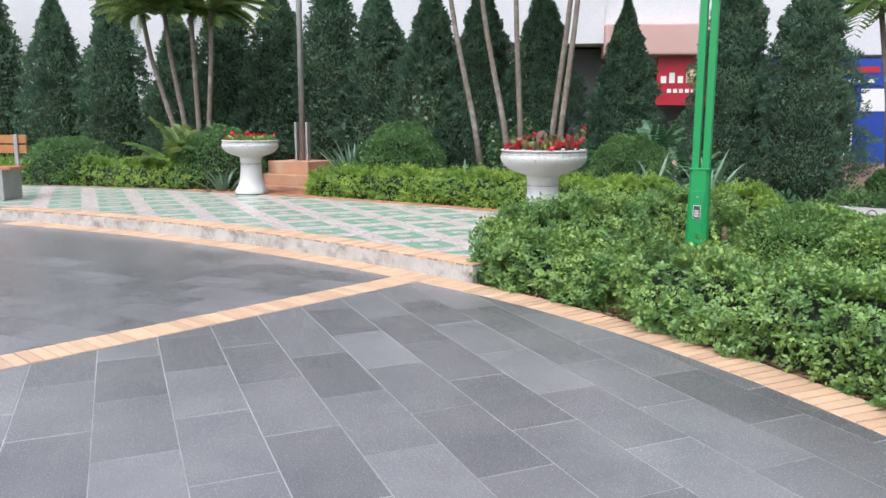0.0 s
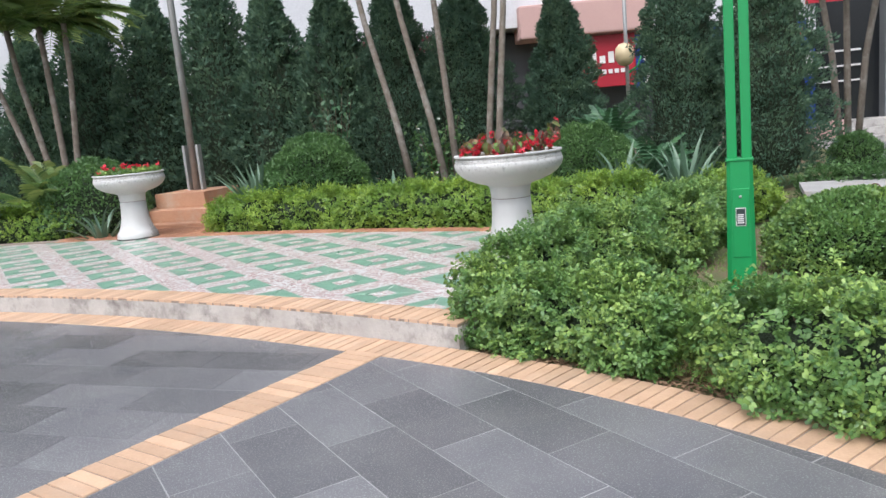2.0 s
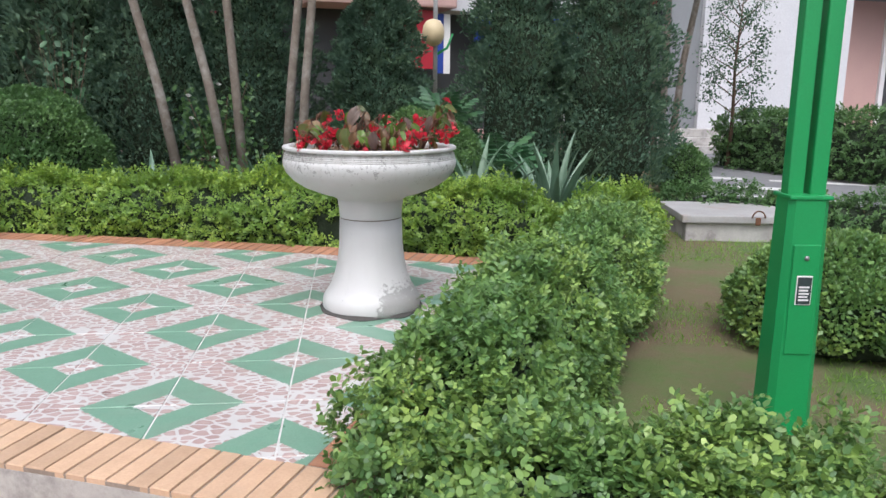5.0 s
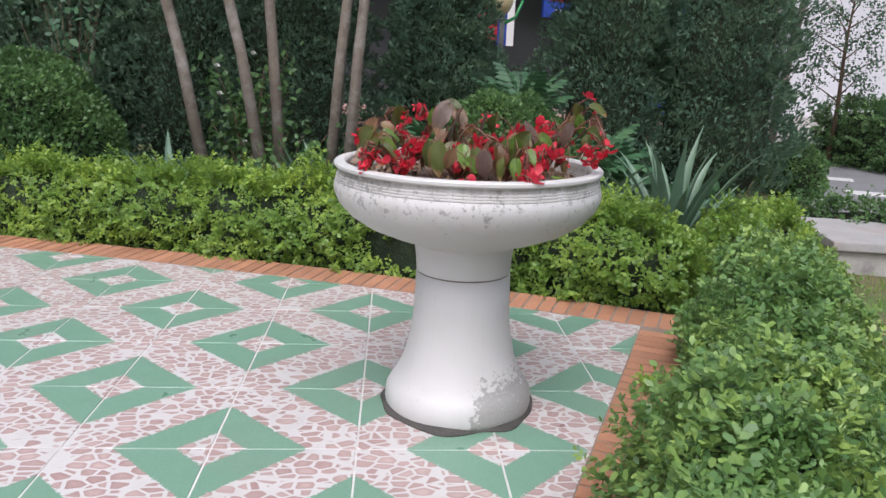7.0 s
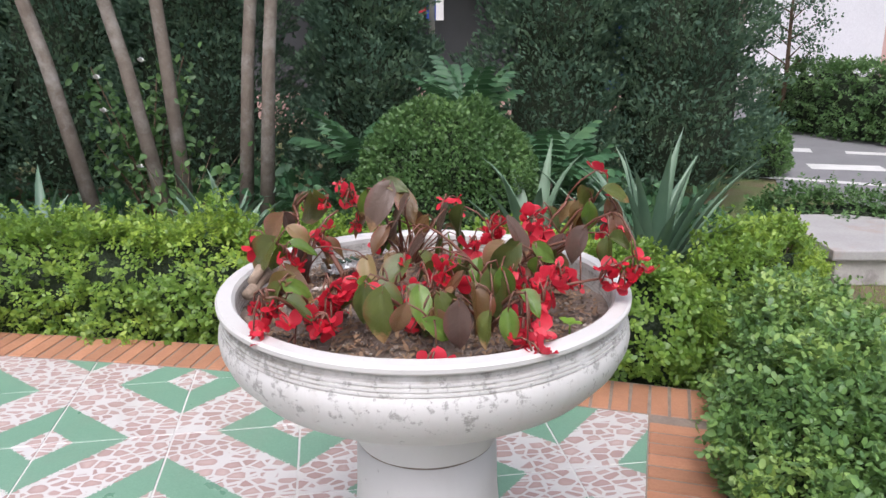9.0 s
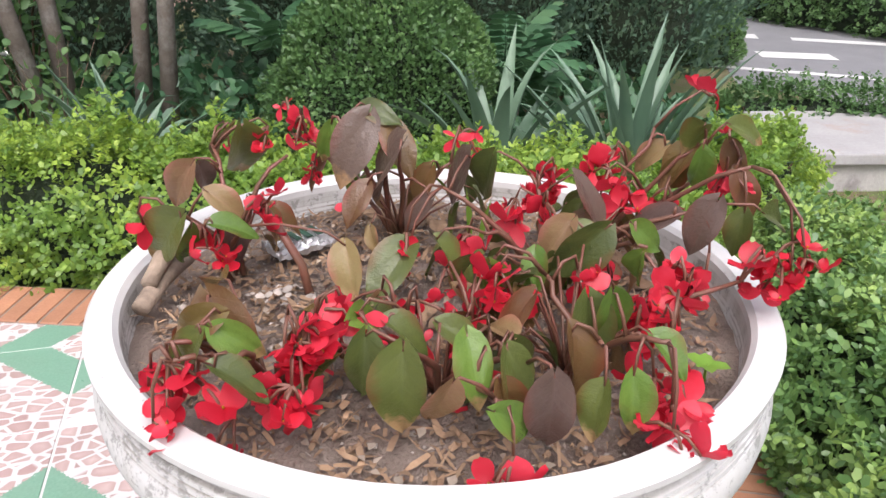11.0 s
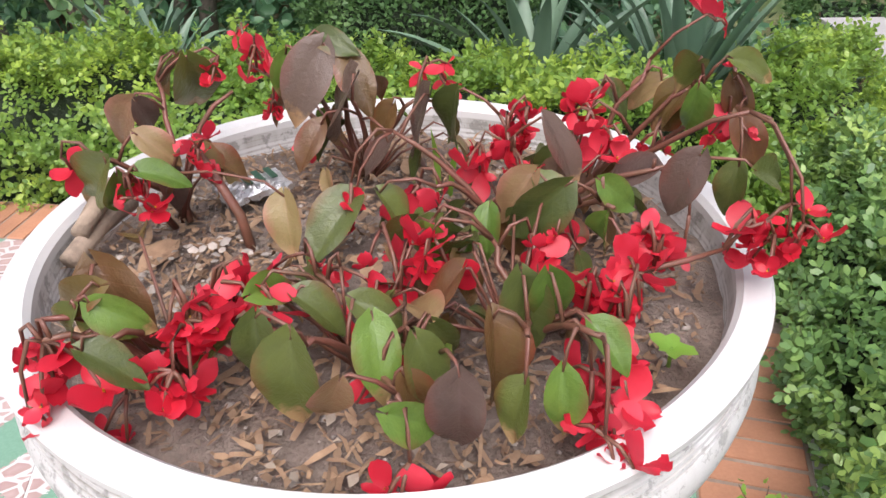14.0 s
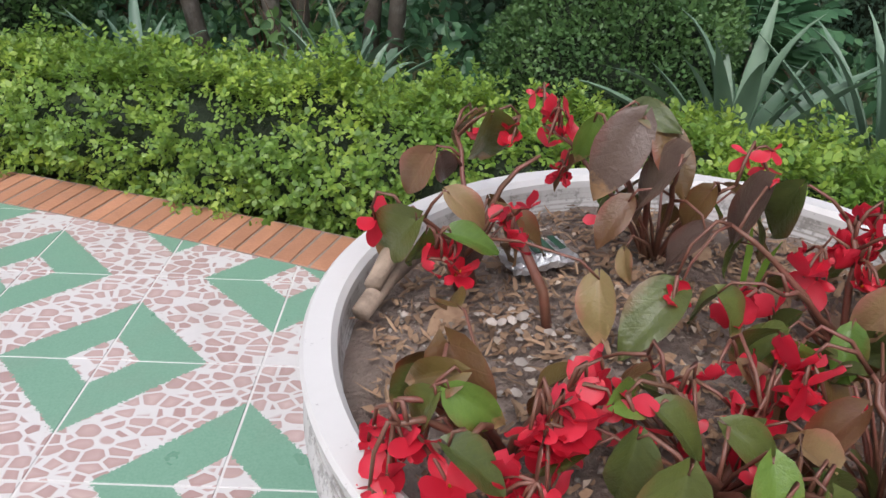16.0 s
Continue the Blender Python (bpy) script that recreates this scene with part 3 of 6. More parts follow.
def blade_plant(name, x, y, z, count, length, width, label, group="agaves", mat=None, spread=1.0, seed=3, droop=0.35):
    """A rosette of long pointed blades, channelled along the middle and bent at the tips."""
    rnd = random.Random(seed)
    top = thing(name, x, y, z, label, "agave", group)
    for k in range(count):
        a = k * 2.4 + rnd.uniform(-0.3, 0.3)
        tilt = (0.15 + 0.95 * (k / count)) * spread
        ln = length * rnd.uniform(0.7, 1.1)
        bend = rnd.uniform(0.1, 1.0) * droop
        rows, vs, fs = 9, [], []
        px, pz, ang = 0.02, 0.0, math.pi / 2 - tilt
        for i in range(rows + 1):
            t = i / rows
            w = width * (0.55 + 0.9 * t * (1 - t) * 2) * (1 - t ** 3) * 0.9
            ch = w * 0.35
            for sx, dz in ((-1, ch), (0, 0), (1, ch)):
                vs.append((px - dz * math.sin(ang), sx * w * 0.5, pz + dz * math.cos(ang)))
            px += ln / rows * math.cos(ang)
            pz += ln / rows * math.sin(ang)
            ang -= bend * 2.2 * t * t / rows * 3
        for i in range(rows):
            for j in range(2):
                fs.append((3 * i + j, 3 * i + j + 1, 3 * i + j + 4, 3 * i + j + 3))
        put("blade", mesh_of("blade", vs, fs, mat or AGAVE, True), top, m=pose(0, 0, 0, 0, 0, math.degrees(a)))
    return top


def frond_mesh(length, leaflets, leaf_len, droop, mat, width=0.3):
    """One pinnate frond: a bent midrib with leaflets on both sides."""
    pts, cs, ws, us, ss = [], [], [], [], []
    for i in range(leaflets + 1):
        t = i / leaflets
        p = Vector((length * t * (1 - 0.15 * droop * t), 0, length * (0.35 * t - droop * t * t * 0.8)))
        pts.append(p)
        if i > 1:
            for sgn in (-1, 1):
                cs.append(p)
                ws.append((0.55, sgn, -0.25 - 0.3 * droop))
                us.append((0, 0.0, 1))
                ss.append(leaf_len * (0.5 + 1.6 * t * (1 - t)) * random.uniform(0.85, 1.1))
    shape = LEAF * np.array([width, 1, 1])
    return pts, leaf_mesh("leaflets", np.array(cs), np.array(ws, float), np.array(us, float), np.array(ss), mat, shape)


def frond_plant(name, x, y, z, count, length, leaflets, leaf_len, label, category, mat, tilt=25, droop=0.6, width=0.5, group="", stems=()):
    top = thing(name, x, y, z, label, category, group)
    if stems:
        for pts, rad in stems:
            put("trunk", tubes_mesh("trunk", [(pts, rad)], BARK, 10), top)
    heads = [s[0][-1] for s in stems] or [(0, 0, 0)]
    variants = [frond_mesh(length * random.uniform(0.85, 1.15), leaflets, leaf_len, droop * random.uniform(0.7, 1.3), mat, width) for _ in range(3)]
    for h in heads:
        for k in range(count):
            pts, me = variants[k % 3]
            m = Matrix.Translation(h) @ pose(0, 0, 0, 0, -random.uniform(0.3, 1.3) * tilt, k * 137.5 + random.uniform(-20, 20))
            f = put("frond", me, top, m=m)
            put("midrib", tubes_mesh("midrib", [(pts, [0.012 * (1 - 0.8 * i / leaflets) * max(0.4, length) for i in range(len(pts))])], mat, 4), f)
    return top


# ---- planters ----
PLANTER_PROFILE = [(0.229, 0.0), (0.233, 0.018), (0.230, 0.055), (0.217, 0.080), (0.213, 0.084), (0.196, 0.112), (0.176, 0.16), (0.158, 0.235), (0.149, 0.32), (0.146, 0.4345), (0.130, 0.437)]
BOWL_PROFILE = [(0.130, 0.4360), (0.132, 0.4380), (0.145, 0.4405), (0.1475, 0.4800), (0.154, 0.5250), (0.178, 0.5400), (0.240, 0.5580), (0.308, 0.5860), (0.356, 0.6180),
                (0.386, 0.6520), (0.3975, 0.6800), (0.3995, 0.697), (0.3975, 0.709), (0.3945, 0.716), (0.3922, 0.7175), (0.3940, 0.7195), (0.3935, 0.7235), (0.3910, 0.725), (0.3927, 0.727), (0.3920, 0.731),
                (0.3895, 0.7325), (0.3910, 0.7345), (0.3905, 0.738), (0.3850, 0.741), (0.3835, 0.748), (0.3870, 0.7535), (0.3950, 0.756), (0.3985, 0.7595), (0.3990, 0.767), (0.3950, 0.7712), (0.3697, 0.7715), (0.3639, 0.7650),
                (0.3600, 0.7232), (0.3483, 0.6741)]


def planter(name, x, y, label, rz):
    top = thing(name, x, y, TOP, label, "planter", "pedestal planters", rz=rz)
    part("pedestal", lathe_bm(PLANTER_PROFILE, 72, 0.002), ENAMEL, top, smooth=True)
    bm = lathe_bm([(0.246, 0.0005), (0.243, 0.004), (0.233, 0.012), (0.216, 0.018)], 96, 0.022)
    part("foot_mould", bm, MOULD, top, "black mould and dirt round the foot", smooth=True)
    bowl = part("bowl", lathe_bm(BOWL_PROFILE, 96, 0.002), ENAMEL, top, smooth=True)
    bowl.data.set_sharp_from_angle(angle=radians(32))
    groove = lathe_bm([(0.126, 0.432), (0.1415, 0.4345), (0.1432, 0.4372), (0.1415, 0.440), (0.126, 0.4425)], 72)
    part("neck_joint", groove, STAINED_JOINT, top, "brown stained joint round the neck", smooth=True)
    bm, rings = bmesh.new(), []
    for i in range(25):
        r = 0.361 * i / 24
        ring = []
        for k in range(96):
            p = Vector((r * math.cos(k * math.pi / 48), r * math.sin(k * math.pi / 48), 0))
            p.z = 0.722 + 0.032 * (1 - (r / 0.361) ** 2) + 0.010 * noise.noise(p * 11) + 0.006 * noise.noise(p * 34) + 0.003 * noise.noise(p * 90)
            ring.append(bm.verts.new(p))
        rings.append(ring)
    for lo, hi in zip(rings, rings[1:]):
        for k in range(96):
            bm.faces.new((lo[k], lo[(k + 1) % 96], hi[(k + 1) % 96], hi[k]))
    bmesh.ops.remove_doubles(bm, verts=bm.verts[:], dist=0.0005)
    part("soil", bm, SOIL, top, "dry crumbly brown soil", smooth=True)
    return top


near_planter = planter("pedestal_planter", 0.708, -0.472, "white flaking pedestal planter of red begonias, black mould on its foot", 0)
far_planter = planter("pedestal_planter", -4.08, 1.91, "clean white pedestal planter of red flowers by the steps", 70)


# ---- hedges, shrubs, trees ----
def arc(r, t0, t1, n=14):
    return [polar(r, t0 + (t1 - t0) * i / (n - 1)) for i in range(n)]


hedge("hedge", arc(R_BED + 0.33, 0.152, 0.436), 0.54, 0.45, 21000, 0.0235, HEDGE_YELLOW, "low golden-green hedge behind the terrace", seed=1.0, z0=0.05, rough=1.25)
hedge("hedge", [(CX + r * math.sin(0.4525 + 0.0014 * (r - 15.45) + 0.002 * math.sin(r * 3)), CY + r * math.cos(0.4525 + 0.0014 * (r - 15.45) + 0.002 * math.sin(r * 3))) for r in np.linspace(15.45, 18.75, 12)], 0.42, 0.46, 23000, 0.0225, HEDGE_GREEN, "bushy green hedge along the terrace's end", seed=4.0)
hedge("hedge", arc(15.57, 0.457, 0.5155, 7), 0.50, 0.36, 9600, 0.0225, HEDGE_GREEN, "bushy green hedge at the kerb's end", seed=7.0, rough=1.2)
hedge("hedge", arc(15.60, 0.5335, 0.95, 24), 0.56, 0.40, 31000, 0.0225, HEDGE_GREEN, "bushy green hedge along the plaza's edge", seed=7.7, rough=1.2)
hedge("hedge", [(2.15, 0.95), (2.5, 1.28), (2.85, 1.6)], 0.42, 0.42, 4200, 0.0235, HEDGE_YELLOW, "end of the golden-green hedge beside the pit", seed=5.0, rough=1.2)
hedge("hedge", arc(R_BED + 0.4, -0.30, 0.035), 0.6, 0.42, 11000, 0.027, HEDGE_YELLOW, "low golden-green hedge beside the far planter", seed=9.0, z0=0.05, rough=1.3)
hedge("hedge", [(6.95, 8.1), (7.3, 6.9), (7.75, 5.6), (8.3, 4.0), (9.2, 1.2)], 0.9, 0.85, 7000, 0.045, BOX_GREEN, "dark clipped hedge beyond the lane", seed=12.0)
hedge("hedge", [(3.5, 2.8), (4.2, 2.35), (5.0, 1.8), (6.2, 1.0), (7.6, 0.1)], 0.4, 0.27, 6000, 0.028, BOX_GREEN, "low dark hedge by the lane", seed=14.0)
bush("shrub", 1.2, 2.35, -0.012, 0.56, 0.68, 34000, 0.026, BOX_GREEN, "round clipped bright green shrub", seed=2.0)
bush("shrub", -2.06, 2.72, -0.012, 0.66, 0.76, 26000, 0.034, BOX_GREEN, "round clipped deep green shrub", seed=5.0)
bush("shrub", 2.95, -0.75, -0.012, 0.52, 0.34, 24000, 0.027, HEDGE_GREEN, "low spreading green shrub in the bed", seed=6.0)
bush("shrub", 3.55, -1.35, -0.012, 0.5, 0.34, 24000, 0.027, HEDGE_GREEN, "low spreading green shrub in the bed", seed=8.0)
bush("shrub", -5.3, 2.9, -0.012, 0.7, 0.72, 9000, 0.045, BOX_GREEN, "round clipped deep green shrub", seed=3.0)
bush("shrub", -8.2, 2.7, -0.012, 0.8, 0.6, 9000, 0.045, BOX_GREEN, "round clipped deep green shrub", seed=3.6)
bush("shrub", 4.62, 4.85, -0.012, 0.34, 0.36, 6000, 0.035, BOX_GREEN, "loose light green shrub", seed=3.9)
CONIFERS = [(0.9, 4.1, 2.85, 0.5), (2.4, 4.1, 3.4, 0.56), (3.35, 3.95, 2.95, 0.66), (-0.45, 4.6, 3.1, 0.6), (-1.45, 4.7, 3.1, 0.58), (-2.4, 4.8, 3.35, 0.62),
            (-3.45, 5.0, 3.25, 0.62), (-4.45, 5.1, 3.6, 0.62), (-5.55, 5.1, 3.6, 0.62), (-6.75, 5.2, 3.5, 0.62), (-8.0, 5.3, 3.3, 0.6), (-9.6, 5.3, 3.8, 0.6), (-11.0, 5.2, 3.3, 0.65), (-12.7, 5.1, 4.2, 0.7)]
for i, (x, y, h, r) in enumerate(CONIFERS):
    cypress("conifer", x, y, h * (1.03 + 0.14 * (i * 7 % 5) / 4), r * (1.22 if x < 0 else 1.12), 44000 if x > -1.6 else 19000, "tall dark green clipped conifer", i * 1.37, 0.05 if x > -1.6 else 0.08)
blade_plant("agave", 2.15, 1.62, 0.06, 44, 0.80, 0.085, "large grey-green agave behind the hedge", seed=3, spread=1.15, droop=0.5)
blade_plant("agave", 1.55, 1.7, 0.12, 24, 0.72, 0.095, "grey-green agave behind the hedge", seed=5, spread=1.15, droop=0.6)
blade_plant("agave", 0.0, 2.1, 0.14, 20, 0.62, 0.075, "small grey-green agave behind the hedge", seed=7, droop=0.8)
blade_plant("agave", -0.95, 2.2, 0.14, 20, 0.62, 0.075, "small grey-green agave behind the hedge", seed=9, droop=0.8)
blade_plant("agave", -2.75, 2.5, 0.15, 26, 0.85, 0.08, "large grey-green agave by the steps", seed=11)
blade_plant("agave", -4.75, 2.15, 0.0, 16, 0.6, 0.07, "grey-green agave beside the far planter", seed=13, droop=0.7)
blade_plant("agave", -7.0, 2.4, 0.0, 16, 0.6, 0.06, "grey-green agave behind the hedge", seed=15, droop=0.7)

# leaning palm trunks behind the hedge
PALM_STEMS = [((-0.85, 2.95), -0.48), ((-0.43, 2.95), -0.45), ((-0.36, 3.1), -0.13), ((-0.02, 3.05), 0.24), ((0.12, 2.95), 0.22)]
stems = [([(bx + 0.42, by - 3.0, 0.0), (bx + 0.42 + dx * 0.42, by - 3.0, 1.2), (bx + 0.42 + dx, by - 2.98, 2.4), (bx + 0.42 + dx * 1.45, by - 2.95, 3.6), (bx + 0.42 + dx * 1.6, by - 2.9, 4.4)],
          [0.05, 0.04, 0.035, 0.032, 0.032]) for (bx, by), dx in PALM_STEMS]
frond_plant("palm", -0.42, 3.0, -0.012, 7, 1.3, 22, 0.36, "clump of five slim leaning palm trunks", "palm", PALM_GREEN, 30, 0.9, 0.35, "palms", stems)
stems = [([(dx * 0.2, 0, 0), (dx * 0.7, 0.05, 1.1), (dx * 1.2, 0.1, 2.3), (dx * 1.35, 0.1, 3.0)], [0.05, 0.045, 0.04, 0.04]) for dx in (-0.9, -0.55, -0.15, 0.15)]
frond_plant("palm", -6.1, 3.5, -0.012, 11, 1.2, 22, 0.34, "clump of slim palms with yellowing fronds", "palm", PALM_GREEN, 30, 0.9, 0.35, "palms", stems)
frond_plant("palm", -6.0, 2.95, 0.2, 20, 1.15, 22, 0.32, "young feathery palm with arching fronds", "palm", PALM_GREEN, 58, 0.5, 0.35, "palms")
stems = [([(dx * 0.2, 0, 0), (dx * 0.5, 0.05, 1.6), (dx, 0.1, 2.95)], [0.05, 0.045, 0.04]) for dx in (-0.4, 0.0, 0.5)]
frond_plant("palm", 4.9, 6.2, -0.012, 10, 1.2, 20, 0.32, "clump of slim pale palm trunks", "palm", PALM_GREEN, 30, 0.9, 0.35, "palms", stems)
def FERN_STEM(z):
    return [([(0.02, 0, -z + 0.19), (0, 0.01, -0.2), (0, 0, 0.0)], [0.014, 0.011, 0.007])]


for x, y, z in ((1.45, 3.05, 0.98), (1.95, 2.75, 0.62), (0.75, 3.0, 0.7), (1.4, 3.0, 0.6), (2.1, 2.9, 0.4)):
    frond_plant("fern_shrub", x, y, z - 0.2, 10, 0.5, 9, 0.16, "blue-green shrub with feathery pinnate leaves", "shrub", FERN, 50, 0.45, 0.75, "feathery shrubs", FERN_STEM(z))

# ---- lamp post ----
lamp = thing("lamp_post", 2.125, -1.65, -0.02, "bright green painted steel lamp post with twin tubes", "lamp post", rz=-8)
bm = bmesh.new()
for z, w in ((0, 0.078), (0.835, 0.066)):
    for k in range(8):
        cx, cy = ((1, 0.72), (0.72, 1), (-0.72, 1), (-1, 0.72), (-1, -0.72), (-0.72, -1), (0.72, -1), (1, -0.72))[k]
        bm.verts.new((w * cx, w * cy, z))
bm.verts.ensure_lookup_table()
for k in range(8):
    bm.faces.new([bm.verts[i] for i in (k, (k + 1) % 8, 8 + (k + 1) % 8, 8 + k)])
bm.faces.new([bm.verts[8 + k] for k in range(8)])
part("base_column", bm, GREEN_PAINT, lamp)
for dx in (-0.037, 0.037):
    part("tube", box_bm(dx - 0.0265, dx + 0.0265, -0.03, 0.03, 0.835, 4.4, 0.008), GREEN_PAINT, lamp)
part("collar", box_bm(-0.071, 0.071, -0.071, 0.071, 0.827, 0.841, 0.004), GREEN_PAINT, lamp)

# ---- flagpole on stepped pedestal ----
steps = thing("stepped_pedestal", -4.18, 3.55, -0.012, "stepped terracotta-clad pedestal under the steel pole", "pedestal", rz=-7)
for k, (w, z0, z1) in enumerate(((0.88, 0.0, 0.19), (0.66, 0.19, 0.35), (0.40, 0.35, 0.55))):
    part("step", box_bm(-w, w, -w, w, z0, z1, 0.008), WORN_CLADDING, steps)
pole = thing("flagpole", -4.18, 3.55, 0.538, "tall bare steel flagpole between two short posts", "flagpole", rz=-7)
put("shaft", tubes_mesh("shaft", [([(0, 0, 0), (0, 0, 3), (0, 0, 7)], [0.05, 0.045, 0.035])], STEEL, 16), pole)
for dx in (-0.11, 0.11):
    part("support_post", box_bm(dx - 0.02, dx + 0.02, -0.04, 0.04, 0, 0.62, 0.004), STEEL, pole)

# ---- covered pit in the bed ----
pit = thing("inspection_pit", 3.77, 2.03, -0.02, "cement inspection pit with a white slab lid and rusty hasp", "pit", rz=-10)
part("wall", box_bm(-0.43, 0.43, -0.38, 0.38, 0, 0.16, 0.01), CEMENT, pit)
part("slab", box_bm(-0.47, 0.47, -0.42, 0.42, 0.16, 0.22, 0.01), PALE_SLAB, pit, "white painted slab lid")

# ---- bench ----
bench = thing("bench", -6.95, -0.1, TOP, "wooden slat bench with cast legs on the terrace", "bench", rz=18)
BENCH = surf("varnished_wood", (0.42, 0.19, 0.07), (0.34, 0.15, 0.055), 6.0, 0.5, 60.0, 0.2, 0.002)
for k in range(3):
    part("seat_slat", box_bm(-0.7, 0.55, -0.2 + k * 0.13, -0.09 + k * 0.13, 0.40, 0.435, 0.006), BENCH, bench)
for k in range(2):
    part("back_slat", box_bm(-0.7, 0.55, 0.22, 0.25, 0.60 + k * 0.13, 0.71 + k * 0.13, 0.006), BENCH, bench)
for dx in (-0.55, 0.42):
    part("leg", box_bm(dx - 0.025, dx + 0.025, -0.2, 0.22, 0, 0.4, 0.01), STEEL, bench)
    part("back_post", box_bm(dx - 0.025, dx + 0.025, 0.19, 0.22, 0.4, 0.85, 0.005), STEEL, bench)

# ---- buildings behind the trees ----
GREY_RENDER = surf("grey_render_dim", (0.24, 0.25, 0.26), (0.20, 0.21, 0.22), 1.0, 0.8)
shops = thing("shop_row", 1.34, 9.8, -0.02, "white shop building with red and blue signboards", "building", rz=13)
# solid box; the dimness below the fascia is put into its colour
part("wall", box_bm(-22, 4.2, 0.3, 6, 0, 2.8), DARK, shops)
part("fascia", box_bm(-22, -7.2, -0.35, 6, 1.2, 6.5), WALL_WHITE, shops)
part("fascia", box_bm(-7.2, -1.6, -0.35, 6, 2.85, 6.5), WALL_WHITE, shops)
part("fascia", box_bm(-1.6, 0.95, -0.3, 6, 3.2, 6.5), WALL_WHITE, shops)
part("fascia", box_bm(0.95, 4.0, -0.35, 6, 2.58, 6.5), WALL_WHITE, shops)
part("fascia", box_bm(4.0, 4.2, -0.35, 6, 2.3, 6.5), WALL_WHITE, shops)
white_house = thing("white_house", 8.0, 11.8, -0.02, "plain white rendered house with a dark doorway", "building", rz=4)
white_house.scale = (1.27, 1.27, 1.27)
part("wall", box_bm(0, 2.75, 0, 4, 0.3, 6.5), WALL_WHITE, white_house)
part("upper_wall", box_bm(-1.8, 0, 0.05, 4, 3.2, 6.5), WALL_WHITE, white_house)
part("rear_wall", box_bm(-1.8, 0, 0.62, 4, 0.3, 3.2), GREY_RENDER, white_house)


# ---- begonias in the near planter ----
def petal_verts(length, width, cup, n=6):
    vs, fs = [], []
    for i in range(n + 1):
        t = i / n
        w = width * (math.sin(math.pi * min(0.97, 0.05 + t * 0.92)) ** 0.7) * (0.6 + 0.5 * t)
        for sx in (-1, 0, 1):
            vs.append(Vector((sx * w * 0.5, length * t, cup * length * (t * t * 0.5 + abs(sx) * 0.22) + 0.07 * length * math.sin(7 * t + 2.3 * sx + 9 * width) * t)))
    for i in range(n):
        for j in range(2):
            a = 3 * i + j
            fs.append((a, a + 1, a + 4, a + 3))
    return vs, fs


def begonia_leaf(seed, lop):
    """A lopsided heart-shaped leaf, 1 long, folded along the rib, edges waved, tip hanging."""
    rnd = random.Random(seed)
    rows, cols = 10, 6
    vs, fs = [], []
    ph = rnd.uniform(0, 6)
    for i in range(rows + 1):
        t = i / rows
        w = 0.285 * math.sin(math.pi * t ** 0.74) ** 0.85 + 0.02 * (1 - t)
        for j in range(cols + 1):
            s = j / cols * 2 - 1
            ww = w * (1.0 + lop * (1 if s > 0 else -1))
            back = 0.16 * abs(s) ** 1.5 * max(0, 0.4 - t) / 0.4
            z = (0.20 + 0.08 * math.sin(ph)) * abs(s) * w / 0.34 - 0.28 * t * t + 0.035 * math.sin(8 * t + ph + 3 * s) * abs(s) - 0.14 * s * s * w + 0.05 * s * t * math.sin(ph * 2)
            vs.append((s * ww, t - back, z))
    for i in range(rows):
        for j in range(cols):
            a = i * (cols + 1) + j
            fs.append((a, a + 1, a + cols + 2, a + cols + 1))
    return vs, fs


def leaf_skin(name, a, b, edge, gloss=0.36):
    m, nt, bs, pos = begin(name)
    tc = nt.nodes.new("ShaderNodeTexCoord").outputs["Object"]
    sep = nt.nodes.new("ShaderNodeSeparateXYZ")
    nt.links.new(tc, sep.inputs[0])
    ax = math_node(nt, "ABSOLUTE", sep.outputs[0])
    vein = math_node(nt, "PINGPONG", math_node(nt, "SUBTRACT", math_node(nt, "MULTIPLY", sep.outputs[1], 5.5), math_node(nt, "MULTIPLY", ax, 5.0)), 0.5)
    lines = math_node(nt, "MAXIMUM", ramp(nt, vein, 0.07, 0.0), ramp(nt, ax, 0.022, 0.006))
    rnd = nt.nodes.new("ShaderNodeObjectInfo").outputs["Random"]
    mixf = math_node(nt, "ADD", math_node(nt, "MULTIPLY", rnd, 0.6), math_node(nt, "MULTIPLY", noise_of(nt, tc, 3.2, 6.0, 0.7), 0.9))
    col = mix_col(nt, ramp(nt, mixf, 0.4, 1.05), a, b)
    col = mix_col(nt, ramp(nt, math_node(nt, "ADD", ax, math_node(nt, "MULTIPLY", noise_of(nt, tc, 6.0), 0.2)), 0.3, 0.5), col, edge)
    col = mix_col(nt, math_node(nt, "MULTIPLY", lines, 0.15), col, tuple(min(1, v * 1.7 + 0.03) for v in a))
    wilt = math_node(nt, "MULTIPLY", ramp(nt, math_node(nt, "ADD", sep.outputs[1], math_node(nt, "MULTIPLY", noise_of(nt, tc, 9.0), 0.35)), 0.93, 1.02), math_node(nt, "GREATER_THAN", rnd, 0.62))
    col = mix_col(nt, math_node(nt, "MULTIPLY", wilt, 0.8), col, (0.36, 0.22, 0.11))
    nt.links.new(col, bs.inputs["Base Color"])
    bs.inputs["Roughness"].default_value = gloss
    bump_to(nt, bs, math_node(nt, "SUBTRACT", noise_of(nt, tc, 14.0), math_node(nt, "MULTIPLY", lines, 0.12)), 0.18, 0.02)
    tr = nt.nodes.new("ShaderNodeBsdfTranslucent")
    nt.links.new(col, tr.inputs["Color"])
    mx = nt.nodes.new("ShaderNodeMixShader")
    mx.inputs[0].default_value = 0.22
    nt.links.new(bs.outputs[0], mx.inputs[1])
    nt.links.new(tr.outputs[0], mx.inputs[2])
    nt.links.new(mx.outputs[0], nt.nodes["Material Output"].inputs["Surface"])
    return m


